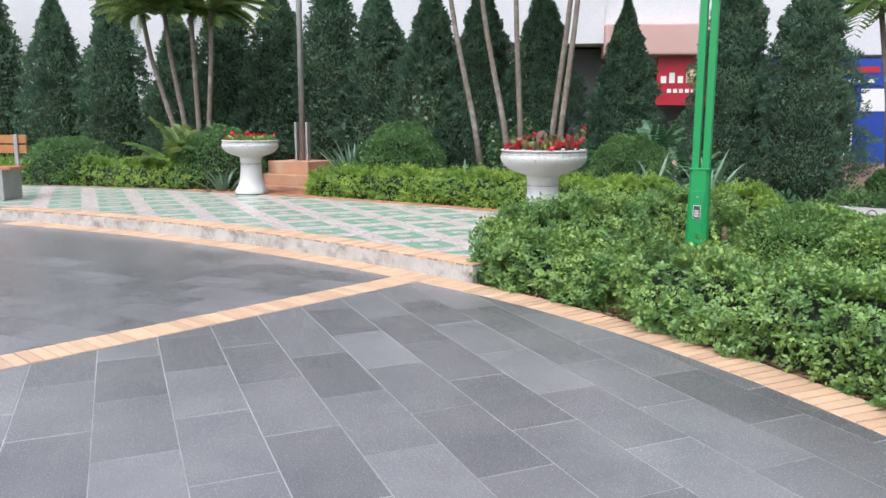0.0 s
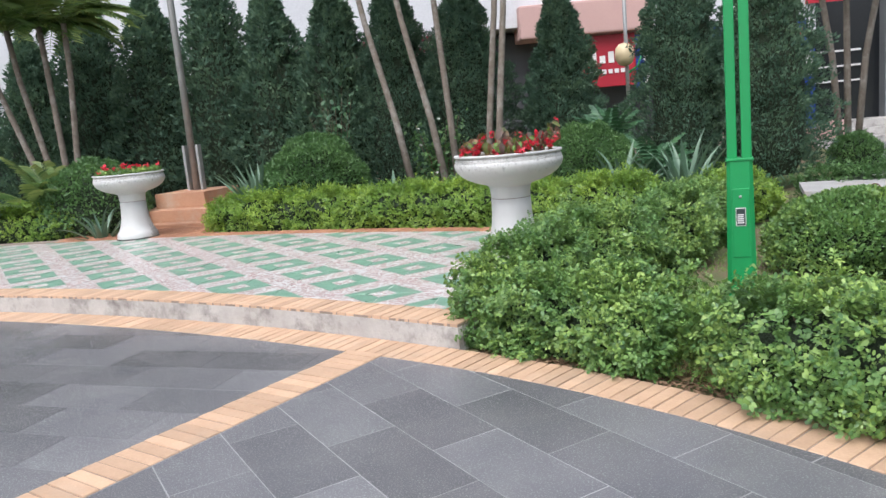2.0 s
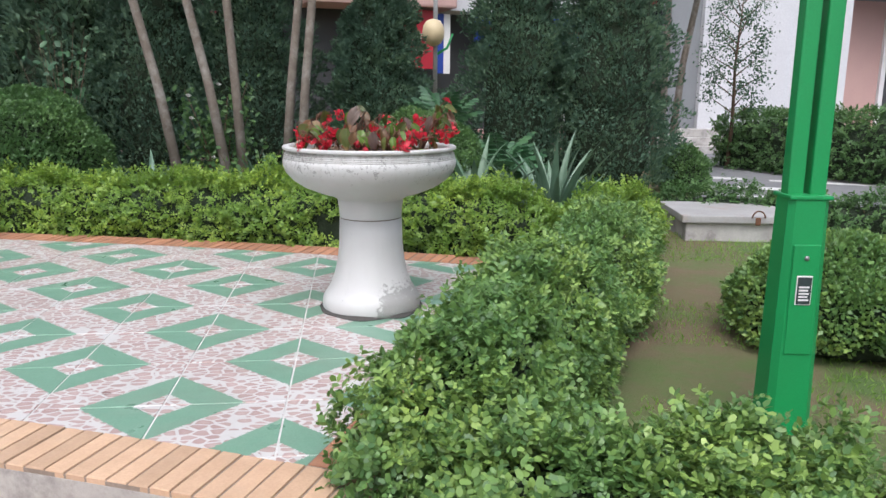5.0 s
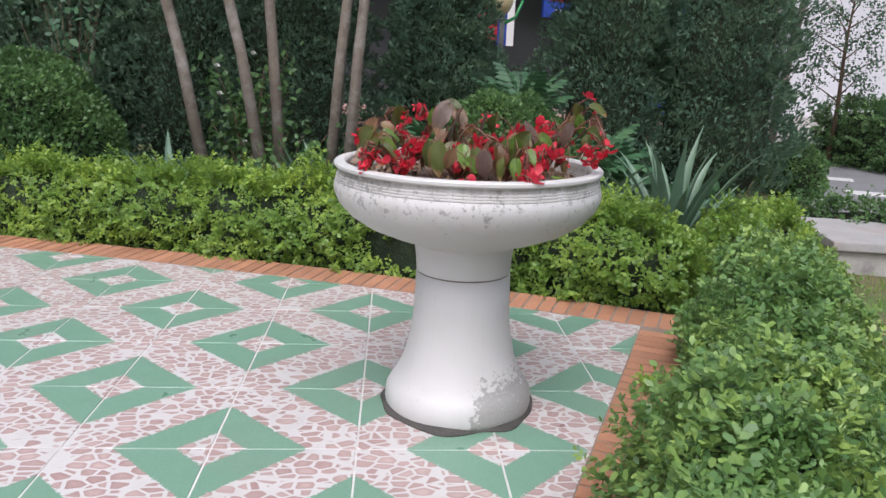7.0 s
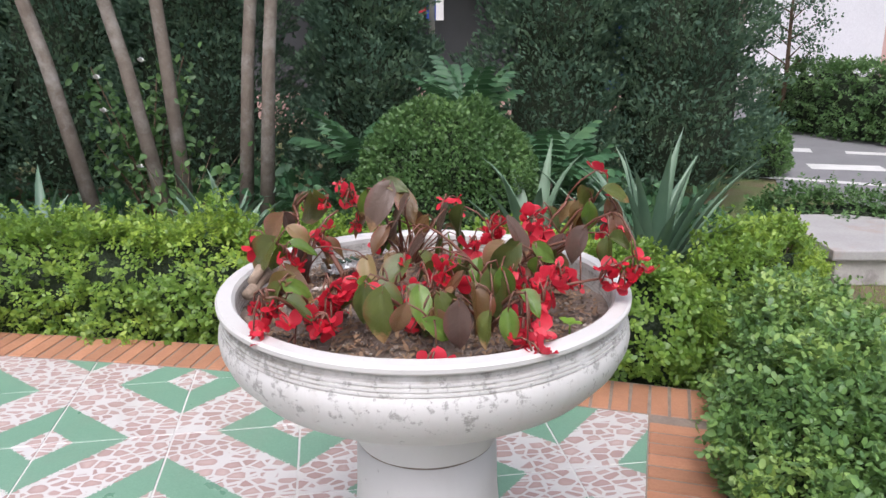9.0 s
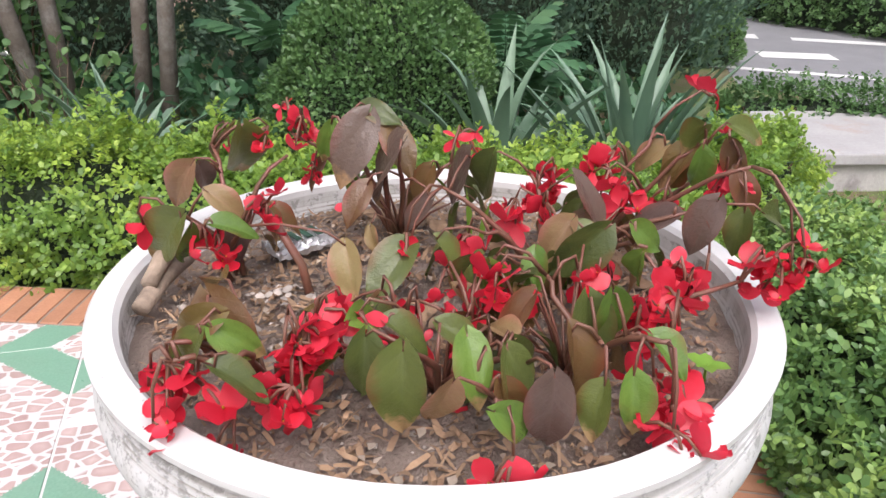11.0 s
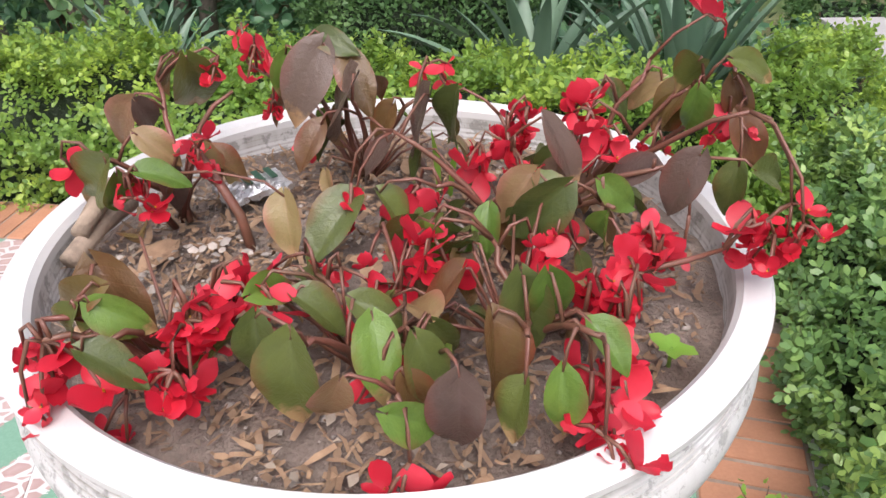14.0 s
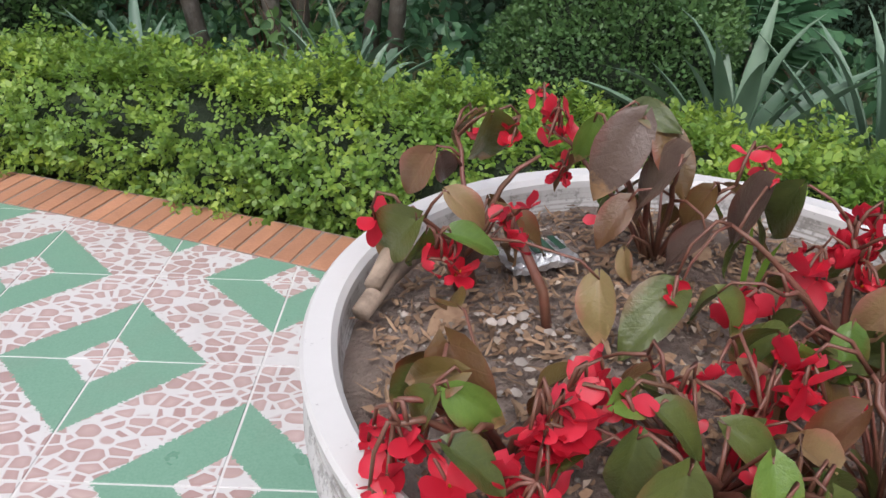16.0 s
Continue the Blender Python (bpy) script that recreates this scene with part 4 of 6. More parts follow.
SKINS = [leaf_skin("bronze_leaf", (0.115, 0.048, 0.022), (0.135, 0.095, 0.028), (0.20, 0.045, 0.025), 0.30),
         leaf_skin("olive_leaf", (0.065, 0.085, 0.024), (0.12, 0.145, 0.034), (0.17, 0.07, 0.028), 0.30),
         leaf_skin("purple_grey_leaf", (0.085, 0.05, 0.042), (0.13, 0.09, 0.068), (0.15, 0.05, 0.035), 0.30),
         leaf_skin("fading_leaf", (0.21, 0.11, 0.06), (0.25, 0.19, 0.075), (0.38, 0.14, 0.11), 0.38),
         leaf_skin("fresh_leaf", (0.075, 0.14, 0.025), (0.14, 0.23, 0.04), (0.17, 0.11, 0.035), 0.27)]
STEM = surf("red_stem", (0.17, 0.055, 0.04), (0.12, 0.065, 0.035), 30.0, 0.45, 120.0, 0.2, 0.001)
PETAL = leafy("red_petal", (0.50, 0.010, 0.028), (0.70, 0.022, 0.045), (0.80, 0.075, 0.12), 0.42, 0.4, 14.0)
POLLEN = surf("yellow_stamen", (0.75, 0.45, 0.03), (0.65, 0.36, 0.02), 80.0, 0.7)
BUD_GREEN = leafy("young_green_leaf", (0.12, 0.28, 0.03), (0.2, 0.38, 0.05), (0.3, 0.45, 0.08), 0.4, 0.35, 8.0)

LEAF_MESHES = [[mesh_of("leaf", *begonia_leaf(10 * k + v, lop), SKINS[k], True) for v, lop in enumerate((0.16, -0.16, 0.08))] for k in range(5)]


def flower_mesh(seed, kind):
    """Open flower: two wide and two narrow petals round yellow stamens; or a closed, hanging one."""
    rnd = random.Random(seed)
    vs, fs, mi = [], [], []

    def add(v, f, m, mat):
        o = len(vs)
        vs.extend([m @ Vector(p) for p in v])
        fs.extend([tuple(i + o for i in q) for q in f])
        mi.extend([mat] * len(f))
    if kind == 0:
        for k, (ln, wd) in enumerate(((1.0, 1.05), (0.85, 0.55), (1.0, 1.05), (0.85, 0.55))):
            v, f = petal_verts(ln, wd, 0.35)
            add(v, f, pose(0, 0, 0, rnd.uniform(5, 40), rnd.uniform(-12, 12), 90 * k + rnd.uniform(-12, 12)), 0)
        for _ in range(12):
            v, f = petal_verts(0.16, 0.07, 0.2, 2)
            add(v, f, pose(0, 0, 0.02, rnd.uniform(50, 90), 0, rnd.uniform(0, 360)), 1)
    else:
        for k, (ln, wd) in enumerate(((1.0, 0.9), (0.9, 0.75), (1.05, 0.8), (0.6, 0.4))[:3 + seed % 2]):
            v, f = petal_verts(ln, wd, rnd.uniform(0.1, 0.5))
            add(v, f, pose(0, 0, 0, rnd.uniform(-60, 35), rnd.uniform(-25, 25), 95 * k + rnd.uniform(-35, 35)), 0)
    me = mesh_of("flower", vs, fs, [PETAL, POLLEN], True)
    me.polygons.foreach_set("material_index", mi)
    return me


FLOWERS = [flower_mesh(k, k % 2) for k in range(8)]
FLOWERS_WHITE = flower_mesh(20, 0)
FLOWERS_WHITE.materials[0] = SIGN_WHITE
SOIL_Z = TOP + 0.755
PX, PY = near_planter.location.x, near_planter.location.y


def bend(a, b, lift=0.03):
    a, b = Vector(a), Vector(b)
    mid = (a + b) / 2 + Vector((0, 0, lift)) + 0.2 * Vector((b.x - a.x, b.y - a.y, 0))
    return [a, a * 0.5 + mid * 0.5 + Vector((0, 0, lift * 0.4)), mid * 0.55 + b * 0.45 + Vector((0, 0, lift * 0.4)), b]


def begonia(base, leaves, flowers, label, extra, seed):
    """One plant: jointed red stems from its foot, leaves and hanging flower clusters at their ends."""
    rnd = random.Random(seed)
    bx, by = base
    top = thing("begonia", bx, by, SOIL_Z, label, "plant", "begonias in the planter")
    foot = Vector((bx, by, SOIL_Z))
    lines, nodes = [], []
    tips = [Vector(v[:3]) - foot for v in list(leaves) + list(flowers)]
    tips.sort(key=lambda v: math.atan2(v.y, v.x))
    for k in range(5):
        some = tips[k * len(tips) // 5:(k + 1) * len(tips) // 5]
        if not some:
            continue
        end = sum(some, Vector()) / len(some)
        end = Vector((end.x * 1.1, end.y * 1.1, max(p.z for p in some) * 0.85))
        a = Vector((rnd.uniform(-0.012, 0.012), rnd.uniform(-0.012, 0.012), -0.01))
        pts = [a.lerp(end, q) + Vector((0, 0, 0.09 * q * (1 - q))) + Vector((rnd.gauss(0, 0.004), rnd.gauss(0, 0.004), 0)) * (0 < q < 1) for q in (0, 0.2, 0.4, 0.6, 0.8, 1.0)]
        lines.append((pts, [0.0044, 0.0038, 0.0038, 0.0031, 0.0029, 0.002]))
        nodes += [pts[i].lerp(pts[i + 1], q) for i in range(1, 5) for q in (0.0, 0.33, 0.67)] + [pts[-1]]
    for x, y, z, tx, ty, tz, kind in leaves:
        p, t = Vector((x, y, z)), Vector((tx, ty, tz))
        d = t - p
        size = max(0.055, d.length * 1.05)
        up = Vector((rnd.uniform(-0.45, 0.45), -0.6 + rnd.uniform(-0.35, 0.35), 0.75))
        yy = d.normalized()
        xx = yy.cross(up).normalized()
        zz = xx.cross(yy)
        m = Matrix(((xx.x, yy.x, zz.x, 0), (xx.y, yy.y, zz.y, 0), (xx.z, yy.z, zz.z, 0), (0, 0, 0, 1)))
        put("leaf", LEAF_MESHES[kind][rnd.randrange(3)], top, m=Matrix.Translation(p - foot) @ m @ Matrix.Diagonal((size, size, size, 1)))
        lines.append((bend(min(nodes, key=lambda v: (v - p + foot).length), p - foot, 0.012), [0.0021, 0.0018, 0.0015, 0.0012]))
    for _ in range(extra * 4 + 6):
        a, r = rnd.uniform(0, 6.28), rnd.uniform(0.03, 0.13)
        p = Vector((r * math.cos(a), r * math.sin(a), rnd.uniform(0.03, 0.10)))
        if math.hypot(p.x + bx - PX, p.y + by - PY) > 0.32:
            continue
        s = rnd.uniform(0.035, 0.07)
        put("leaf", LEAF_MESHES[rnd.choice((0, 0, 1, 1, 3, 4))][rnd.randrange(3)], top, m=Matrix.Translation(p) @ pose(0, 0, 0, rnd.uniform(-70, -20), rnd.uniform(-25, 25), math.degrees(a) - 90) @ Matrix.Diagonal((s, s, s, 1)))
        lines.append((bend((0, 0, -0.01), p), [0.0022, 0.0018, 0.0015, 0.001]))
    for x, y, z, n in flowers:
        p = Vector((x, y, z)) - foot
        near = min(nodes, key=lambda v: (v - p).length)
        lines.append((bend(near, p + Vector((0, 0, 0.015)), 0.02), [0.0022, 0.002, 0.0017, 0.0014]))
        for _ in range(n + (n > 2)):
            q = p + Vector((rnd.gauss(0, 0.013), rnd.gauss(0, 0.013), rnd.gauss(-0.006, 0.012)))
            s = rnd.choice((0.012, 0.016, 0.020, 0.023, 0.026, 0.029, 0.031))
            put("flower", FLOWERS[rnd.randrange(8)], top, m=Matrix.Translation(q) @ pose(0, 0, 0, rnd.uniform(-40, 80), rnd.uniform(-40, 40), rnd.uniform(0, 360)) @ Matrix.Diagonal((s, s, s, 1)))
            lines.append(([p + Vector((0, 0, 0.015)), (p + q) / 2 + Vector((0, 0, 0.012)), q], [0.0019, 0.0017, 0.0014]))
    for ln in lines:
        put("stem", tubes_mesh("stem", [ln], STEM, 6), top)
    return top


begonia((0.7, -0.31),
        [(0.654, -0.319, 1.06, 0.611, -0.35, 0.98, 2), (0.686, -0.377, 1.04, 0.64, -0.324, 0.95, 2), (0.683, -0.319, 1.05, 0.705, -0.369, 1., 0), (0.653, -0.301, 1.07, 0.685, -0.33, 1.06, 1),
         (0.611, -0.276, 1.04, 0.602, -0.282, 1., 4), (0.727, -0.365, 1., 0.701, -0.363, 0.95, 0), (0.717, -0.402, 0.97, 0.676, -0.386, 0.92, 2), (0.644, -0.357, 0.98, 0.61, -0.383, 0.94, 0)],
        [(0.558, -0.207, 1.04, 1), (0.575, -0.247, 1.03, 5), (0.588, -0.25, 0.96, 3), (0.778, -0.328, 1.02, 3),
         (0.624, -0.31, 0.91, 1)],
        "red begonia with large purple-bronze leaves at the planter's back", 2, 1)
begonia((0.47, -0.37),
        [(0.482, -0.258, 1.04, 0.445, -0.225, 1., 0), (0.495, -0.269, 1.04, 0.498, -0.22, 0.95, 1), (0.427, -0.292, 1., 0.391, -0.28, 0.94, 3), (0.438, -0.321, 1.01, 0.453, -0.299, 0.97, 2),
         (0.449, -0.396, 1., 0.488, -0.407, 0.97, 3), (0.452, -0.444, 0.98, 0.489, -0.442, 0.97, 4), (0.427, -0.429, 0.97, 0.42, -0.406, 0.91, 4), (0.417, -0.42, 0.98, 0.364, -0.387, 0.91, 1),
         (0.47, -0.394, 0.96, 0.481, -0.402, 0.92, 2), (0.598, -0.472, 0.95, 0.598, -0.511, 0.9, 3)],
        [(0.529, -0.249, 1.02, 3), (0.474, -0.201, 1., 1), (0.514, -0.431, 0.98, 4), (0.457, -0.44, 0.95, 2),
         (0.444, -0.454, 0.94, 2), (0.37, -0.405, 0.97, 1)],
        "red begonia with olive leaves leaning over the rim", 1, 2)
begonia((0.5, -0.65),
        [(0.461, -0.673, 0.99, 0.419, -0.661, 0.97, 0), (0.452, -0.639, 0.99, 0.486, -0.671, 0.92, 0), (0.454, -0.681, 0.98, 0.484, -0.684, 0.96, 4), (0.444, -0.687, 0.98, 0.423, -0.677, 0.94, 1),
         (0.454, -0.726, 0.97, 0.487, -0.733, 0.95, 1), (0.572, -0.678, 0.97, 0.604, -0.647, 0.96, 4)],
        [(0.517, -0.682, 0.97, 2), (0.534, -0.687, 0.96, 5), (0.524, -0.695, 0.95, 4), (0.514, -0.731, 0.93, 7),
         (0.555, -0.658, 0.96, 3), (0.569, -0.652, 0.96, 2), (0.414, -0.688, 0.94, 5), (0.436, -0.69, 0.92, 2),
         (0.399, -0.688, 0.93, 3), (0.399, -0.715, 0.9, 2), (0.463, -0.692, 0.88, 2)],
        "small red begonia with hanging flower clusters", 1, 3)
begonia((0.66, -0.68),
        [(0.605, -0.754, 0.98, 0.599, -0.767, 0.9, 1), (0.579, -0.723, 0.98, 0.571, -0.731, 0.92, 1), (0.607, -0.67, 0.96, 0.635, -0.68, 0.94, 1), (0.636, -0.794, 0.97, 0.622, -0.784, 0.92, 3),
         (0.666, -0.811, 0.95, 0.709, -0.806, 0.92, 4), (0.655, -0.686, 0.96, 0.691, -0.704, 0.94, 1), (0.71, -0.722, 0.96, 0.701, -0.665, 0.95, 3), (0.712, -0.727, 0.96, 0.731, -0.723, 0.92, 1),
         (0.693, -0.761, 0.95, 0.727, -0.751, 0.92, 1), (0.718, -0.806, 0.97, 0.718, -0.816, 0.9, 2), (0.683, -0.775, 0.95, 0.697, -0.781, 0.91, 0), (0.695, -0.602, 0.95, 0.719, -0.629, 0.93, 3)],
        [(0.582, -0.673, 0.96, 2), (0.617, -0.597, 0.94, 2), (0.647, -0.627, 0.94, 3), (0.708, -0.624, 0.95, 2),
         (0.688, -0.584, 0.95, 2), (0.694, -0.707, 0.95, 1), (0.681, -0.745, 0.94, 2), (0.679, -0.826, 0.9, 3),
         (0.675, -0.684, 0.93, 2)],
        "red begonia with broad dark leaves at the planter's front", 2, 4)
begonia((0.79, -0.68),
        [(0.89, -0.629, 0.98, 0.893, -0.606, 0.93, 4), (0.785, -0.722, 0.99, 0.794, -0.739, 0.92, 1), (0.802, -0.735, 1., 0.817, -0.73, 0.94, 4), (0.753, -0.758, 0.98, 0.76, -0.783, 0.91, 0),
         (0.768, -0.8, 0.95, 0.751, -0.808, 0.9, 1), (0.799, -0.792, 0.95, 0.796, -0.808, 0.91, 4), (0.753, -0.628, 0.96, 0.768, -0.649, 0.92, 0)],
        [(0.734, -0.609, 0.97, 1), (0.922, -0.65, 0.96, 4), (1.025, -0.65, 0.96, 3), (1.04, -0.665, 0.95, 3),
         (0.727, -0.636, 0.97, 5), (0.856, -0.7, 0.95, 7), (0.871, -0.715, 0.94, 6), (0.892, -0.701, 0.95, 4),
         (0.827, -0.78, 0.92, 4), (0.849, -0.783, 0.92, 2), (0.831, -0.807, 0.91, 3), (0.822, -0.827, 0.9, 3),
         (0.93, -0.666, 0.95, 3), (0.823, -0.62, 0.95, 3)],
        "red begonia with broad bronze leaves and thick flower clusters", 2, 5)
begonia((0.84, -0.5),
        [(0.762, -0.421, 1.03, 0.731, -0.39, 0.94, 2), (0.792, -0.419, 1.03, 0.778, -0.391, 0.96, 1), (0.671, -0.488, 0.95, 0.614, -0.532, 0.91, 1), (0.694, -0.522, 0.97, 0.723, -0.536, 0.93, 1),
         (0.977, -0.622, 1.03, 0.951, -0.623, 0.97, 2), (0.954, -0.582, 1., 0.915, -0.533, 0.97, 2), (0.874, -0.491, 1.02, 0.915, -0.521, 0.96, 2), (0.859, -0.601, 1., 0.808, -0.583, 0.94, 1),
         (0.844, -0.55, 0.99, 0.807, -0.551, 0.94, 3), (0.896, -0.597, 1., 0.934, -0.602, 0.97, 4), (1.023, -0.642, 1.02, 1.074, -0.624, 1., 1)],
        [(0.737, -0.504, 0.95, 4), (0.668, -0.484, 0.95, 2), (0.868, -0.438, 1., 5), (0.845, -0.438, 0.98, 3),
         (0.844, -0.479, 0.97, 3), (0.86, -0.602, 0.96, 2), (0.971, -0.632, 0.96, 1), (0.811, -0.457, 0.97, 3)],
        "red begonia thick with flowers and dark leaves", 2, 6)
begonia((0.95, -0.42),
        [(1.037, -0.593, 1., 1.025, -0.599, 0.95, 1), (1.02, -0.513, 1.08, 1.023, -0.49, 1.06, 1), (1.057, -0.513, 1.08, 1.083, -0.518, 1.07, 1), (1.034, -0.49, 1.05, 0.992, -0.472, 1., 0),
         (1.075, -0.492, 1.05, 1.096, -0.509, 1., 0), (1.074, -0.517, 1.02, 1.102, -0.54, 0.97, 0), (1.025, -0.512, 1.05, 1.026, -0.506, 1., 4), (1.027, -0.428, 1.03, 0.998, -0.411, 1., 3),
         (1.024, -0.478, 1.03, 1.005, -0.461, 0.98, 0), (0.978, -0.378, 1.01, 1.006, -0.388, 0.98, 1)],
        [(0.932, -0.461, 1., 4), (0.94, -0.495, 0.99, 4), (0.959, -0.419, 1.01, 3), (1.005, -0.483, 0.98, 2),
         (1.073, -0.501, 1., 5), (1.077, -0.433, 1.08, 2), (1.085, -0.467, 1.05, 1), (1.063, -0.647, 0.97, 3),
         (1.064, -0.669, 0.96, 4)],
        "tall red begonia with purple leaves and one high bud", 2, 7)

# bare stem, seedling, litter, pebbles and a crumpled packet on the soil
stub = thing("bare_stem", 0.556, -0.461, SOIL_Z, "bare reddish begonia stem stuck in the soil", "stem")
put("stalk", tubes_mesh("stalk", [([(0, 0, -0.01), (-0.008, 0.01, 0.035), (-0.03, 0.03, 0.075), (-0.045, 0.045, 0.1)], [0.006, 0.0055, 0.005, 0.004])], STEM, 8), stub)
seedling = thing("seedling", 0.925, -0.722, SOIL_Z - 0.01, "small bright green seedling in the soil", "seedling")
for k in range(6):
    put("leaf", leaf_mesh("leaf", np.array([(0.0, 0.0, 0.02)]), np.array([(math.cos(k * 1.1), math.sin(k * 1.1), 0.25)]), np.array([(0, 0, 1.0)]), np.array([0.014 + 0.005 * (k % 3)]), BUD_GREEN, LEAF * np.array([1.25, 1, 1])), seedling)
put("stalk", tubes_mesh("stalk", [([(0, 0, 0), (0, 0, 0.021)], [0.002, 0.0015])], BUD_GREEN, 5), seedling)
FOIL = surf("silver_foil", (0.62, 0.62, 0.62), (0.5, 0.5, 0.5), 40.0, 0.3, 200.0, 0.5, 0.004, metal=0.75)
PRINT = surf("dark_green_print", (0.02, 0.07, 0.04), (0.015, 0.05, 0.03), 40.0, 0.4)
packet = thing("foil_packet", 0.555, -0.337, SOIL_Z + 0.006, "crumpled silver snack packet with dark print on the soil", "packet", rz=25)
bm = bmesh.new()
bmesh.ops.create_grid(bm, x_segments=16, y_segments=12, size=0.5)
bmesh.ops.solidify(bm, geom=bm.faces[:], thickness=0.2)
for v in bm.verts:
    k = 1 - max(abs(v.co.x), abs(v.co.y)) * 1.6
    v.co = Vector((v.co.x * 0.085 + 0.004 * noise.noise(v.co * 6), v.co.y * 0.055 + 0.004 * noise.noise(v.co * 7 + Vector((5, 0, 0))), v.co.z * 0.012 + 0.010 * k * (1 if v.co.z >= -0.05 else -0.2) + 0.006 * noise.noise(v.co * 9) + 0.006))
part("wrapper", bm, FOIL, packet)
for k in range(3):
    part("print_bar", box_bm(-0.012 + 0.016 * k, -0.004 + 0.016 * k, -0.014, 0.016, 0.018, 0.0195), PRINT, packet)
STONE = surf("pale_pebble", (0.36, 0.32, 0.28), (0.25, 0.21, 0.175), 60.0, 0.85, vary=0.6, island=True)
DRY = surf("dry_leaf_litter", (0.20, 0.12, 0.07), (0.30, 0.20, 0.12), 60.0, 0.85, vary=0.7, island=True)


def scatter(name, count, radius, x, y, z, make, mat, label, category, seed):
    rnd = random.Random(seed)
    vs, fs = [], []
    for _ in range(count):
        r, a = radius * math.sqrt(rnd.random()), rnd.uniform(0, 6.28)
        px, py = r * math.cos(a), r * math.sin(a)
        v, f = make(rnd)
        o = len(vs)
        q = pose(px, py, 0.03 * (1 - (r / radius) ** 2), rnd.uniform(-25, 25), rnd.uniform(-25, 25), rnd.uniform(0, 360))
        vs += [q @ Vector(p) for p in v]
        fs += [tuple(i + o for i in g) for g in f]
    ob = put(name, mesh_of(name, vs, fs, mat, True), m=Matrix.Translation((x, y, z)))
    return tagged(ob, label, category, kind="stuff")


def pebble_shape(rnd):
    s = rnd.choice((0.0015, 0.002, 0.002, 0.003, 0.004, 0.007)) * rnd.uniform(0.8, 1.3)
    v = [(s, 0, 0), (0, s * 0.8, 0), (-s, 0, 0), (0, -s * 0.8, 0), (0, 0, s * 0.6), (0, 0, -s * 0.6)]
    return v, [(0, 1, 4), (1, 2, 4), (2, 3, 4), (3, 0, 4), (1, 0, 5), (2, 1, 5), (3, 2, 5), (0, 3, 5)]


def stone_shape(rnd):
    s = rnd.uniform(0.003, 0.0075)
    t = s * rnd.uniform(0.5, 0.9)
    v = [(s, 0, 0), (s * 0.6, t * 0.8, 0), (-s * 0.3, t, 0), (-s, t * 0.2, 0), (-s * 0.5, -t * 0.9, 0), (s * 0.5, -t * 0.8, 0), (0.1 * s, 0, t * 0.75), (-0.3 * s, 0.2 * t, t * 0.6)]
    return v, [(0, 1, 6), (1, 2, 7, 6), (2, 3, 7), (3, 4, 7), (4, 5, 6, 7), (5, 0, 6)]


def chip_shape(rnd):
    ln, w = rnd.choice((0.006, 0.010, 0.014, 0.02, 0.03)) * rnd.uniform(0.7, 1.2), rnd.uniform(0.0006, 0.0032)
    c = rnd.uniform(-0.004, 0.006)
    return [(0, -w, 0), (0, w, 0), (ln * 0.5, w * 1.2, c), (ln, 0, 0.001), (ln * 0.5, -w * 1.2, c)], [(0, 4, 2, 1), (4, 3, 2)]


scatter("stones", 46, 0.085, 0.52, -0.50, SOIL_Z - 0.012, stone_shape, STONE, "pale stones and shell bits in the planter's soil", "stones", 5)
scatter("pebbles", 700, 0.33, PX, PY, SOIL_Z - 0.026, pebble_shape, STONE, "small pale stones scattered on the planter's soil", "pebbles", 3)
scatter("leaf_litter", 3200, 0.34, PX, PY, SOIL_Z - 0.022, chip_shape, DRY, "dry twigs and leaf scraps on the planter's soil", "litter", 4)
PALE_CHIP = surf("pale_dry_chip", (0.36, 0.30, 0.235), (0.24, 0.18, 0.13), 60.0, 0.85, vary=0.8, island=True)


def flake_shape(rnd):
    s = rnd.uniform(0.003, 0.007)
    w = s * rnd.uniform(0.4, 0.8)
    return [(-s, 0, 0.001), (0, -w, 0.003), (s, 0, 0.001), (0, w, 0.004)], [(0, 1, 2, 3)]


scatter("bark_flakes", 260, 0.33, PX, PY, SOIL_Z - 0.018, flake_shape, PALE_CHIP, "pale dry flakes and fallen petals on the soil", "litter", 8)
GREY_WOOD = surf("grey_dead_wood", (0.36, 0.28, 0.21), (0.24, 0.18, 0.13), 40.0, 0.9, 120.0, 0.6, 0.004, (0.15, 0.11, 0.08), 18.0)
for pts, rad in (([(0.362, -0.450, 0.884), (0.384, -0.392, 0.893), (0.412, -0.345, 0.898)], [0.0105, 0.012, 0.0115]), ([(0.372, -0.425, 0.902), (0.386, -0.385, 0.915), (0.402, -0.350, 0.924)], [0.010, 0.0115, 0.0105])):
    o = Vector(pts[0])
    log = thing("dead_branch", o.x, o.y, o.z, "sawn grey-brown branch piece lying inside the planter's rim", "branch", "dead branches")
    put("wood", tubes_mesh("wood", [([Vector(q) - o for q in pts], rad)], GREY_WOOD, 12), log)
fallen = mesh_of("fallen_leaf", *begonia_leaf(77, 0.1), DRY, True)
rnd = random.Random(12)
for k in range(16):
    a, r = rnd.uniform(0, 6.28), 0.3 * math.sqrt(rnd.random())
    s = rnd.uniform(0.03, 0.06)
    z = SOIL_Z - 0.02 + 0.03 * (1 - (r / 0.36) ** 2)
    ob = put("fallen_leaf", fallen, m=pose(PX + r * math.cos(a), PY + r * math.sin(a), z, rnd.uniform(-5, 12), rnd.uniform(-15, 15), rnd.uniform(0, 360)) @ Matrix.Diagonal((s, s, s, 1)))
    tagged(ob, "curled brown fallen leaf lying on the soil", "leaf", "fallen leaves")
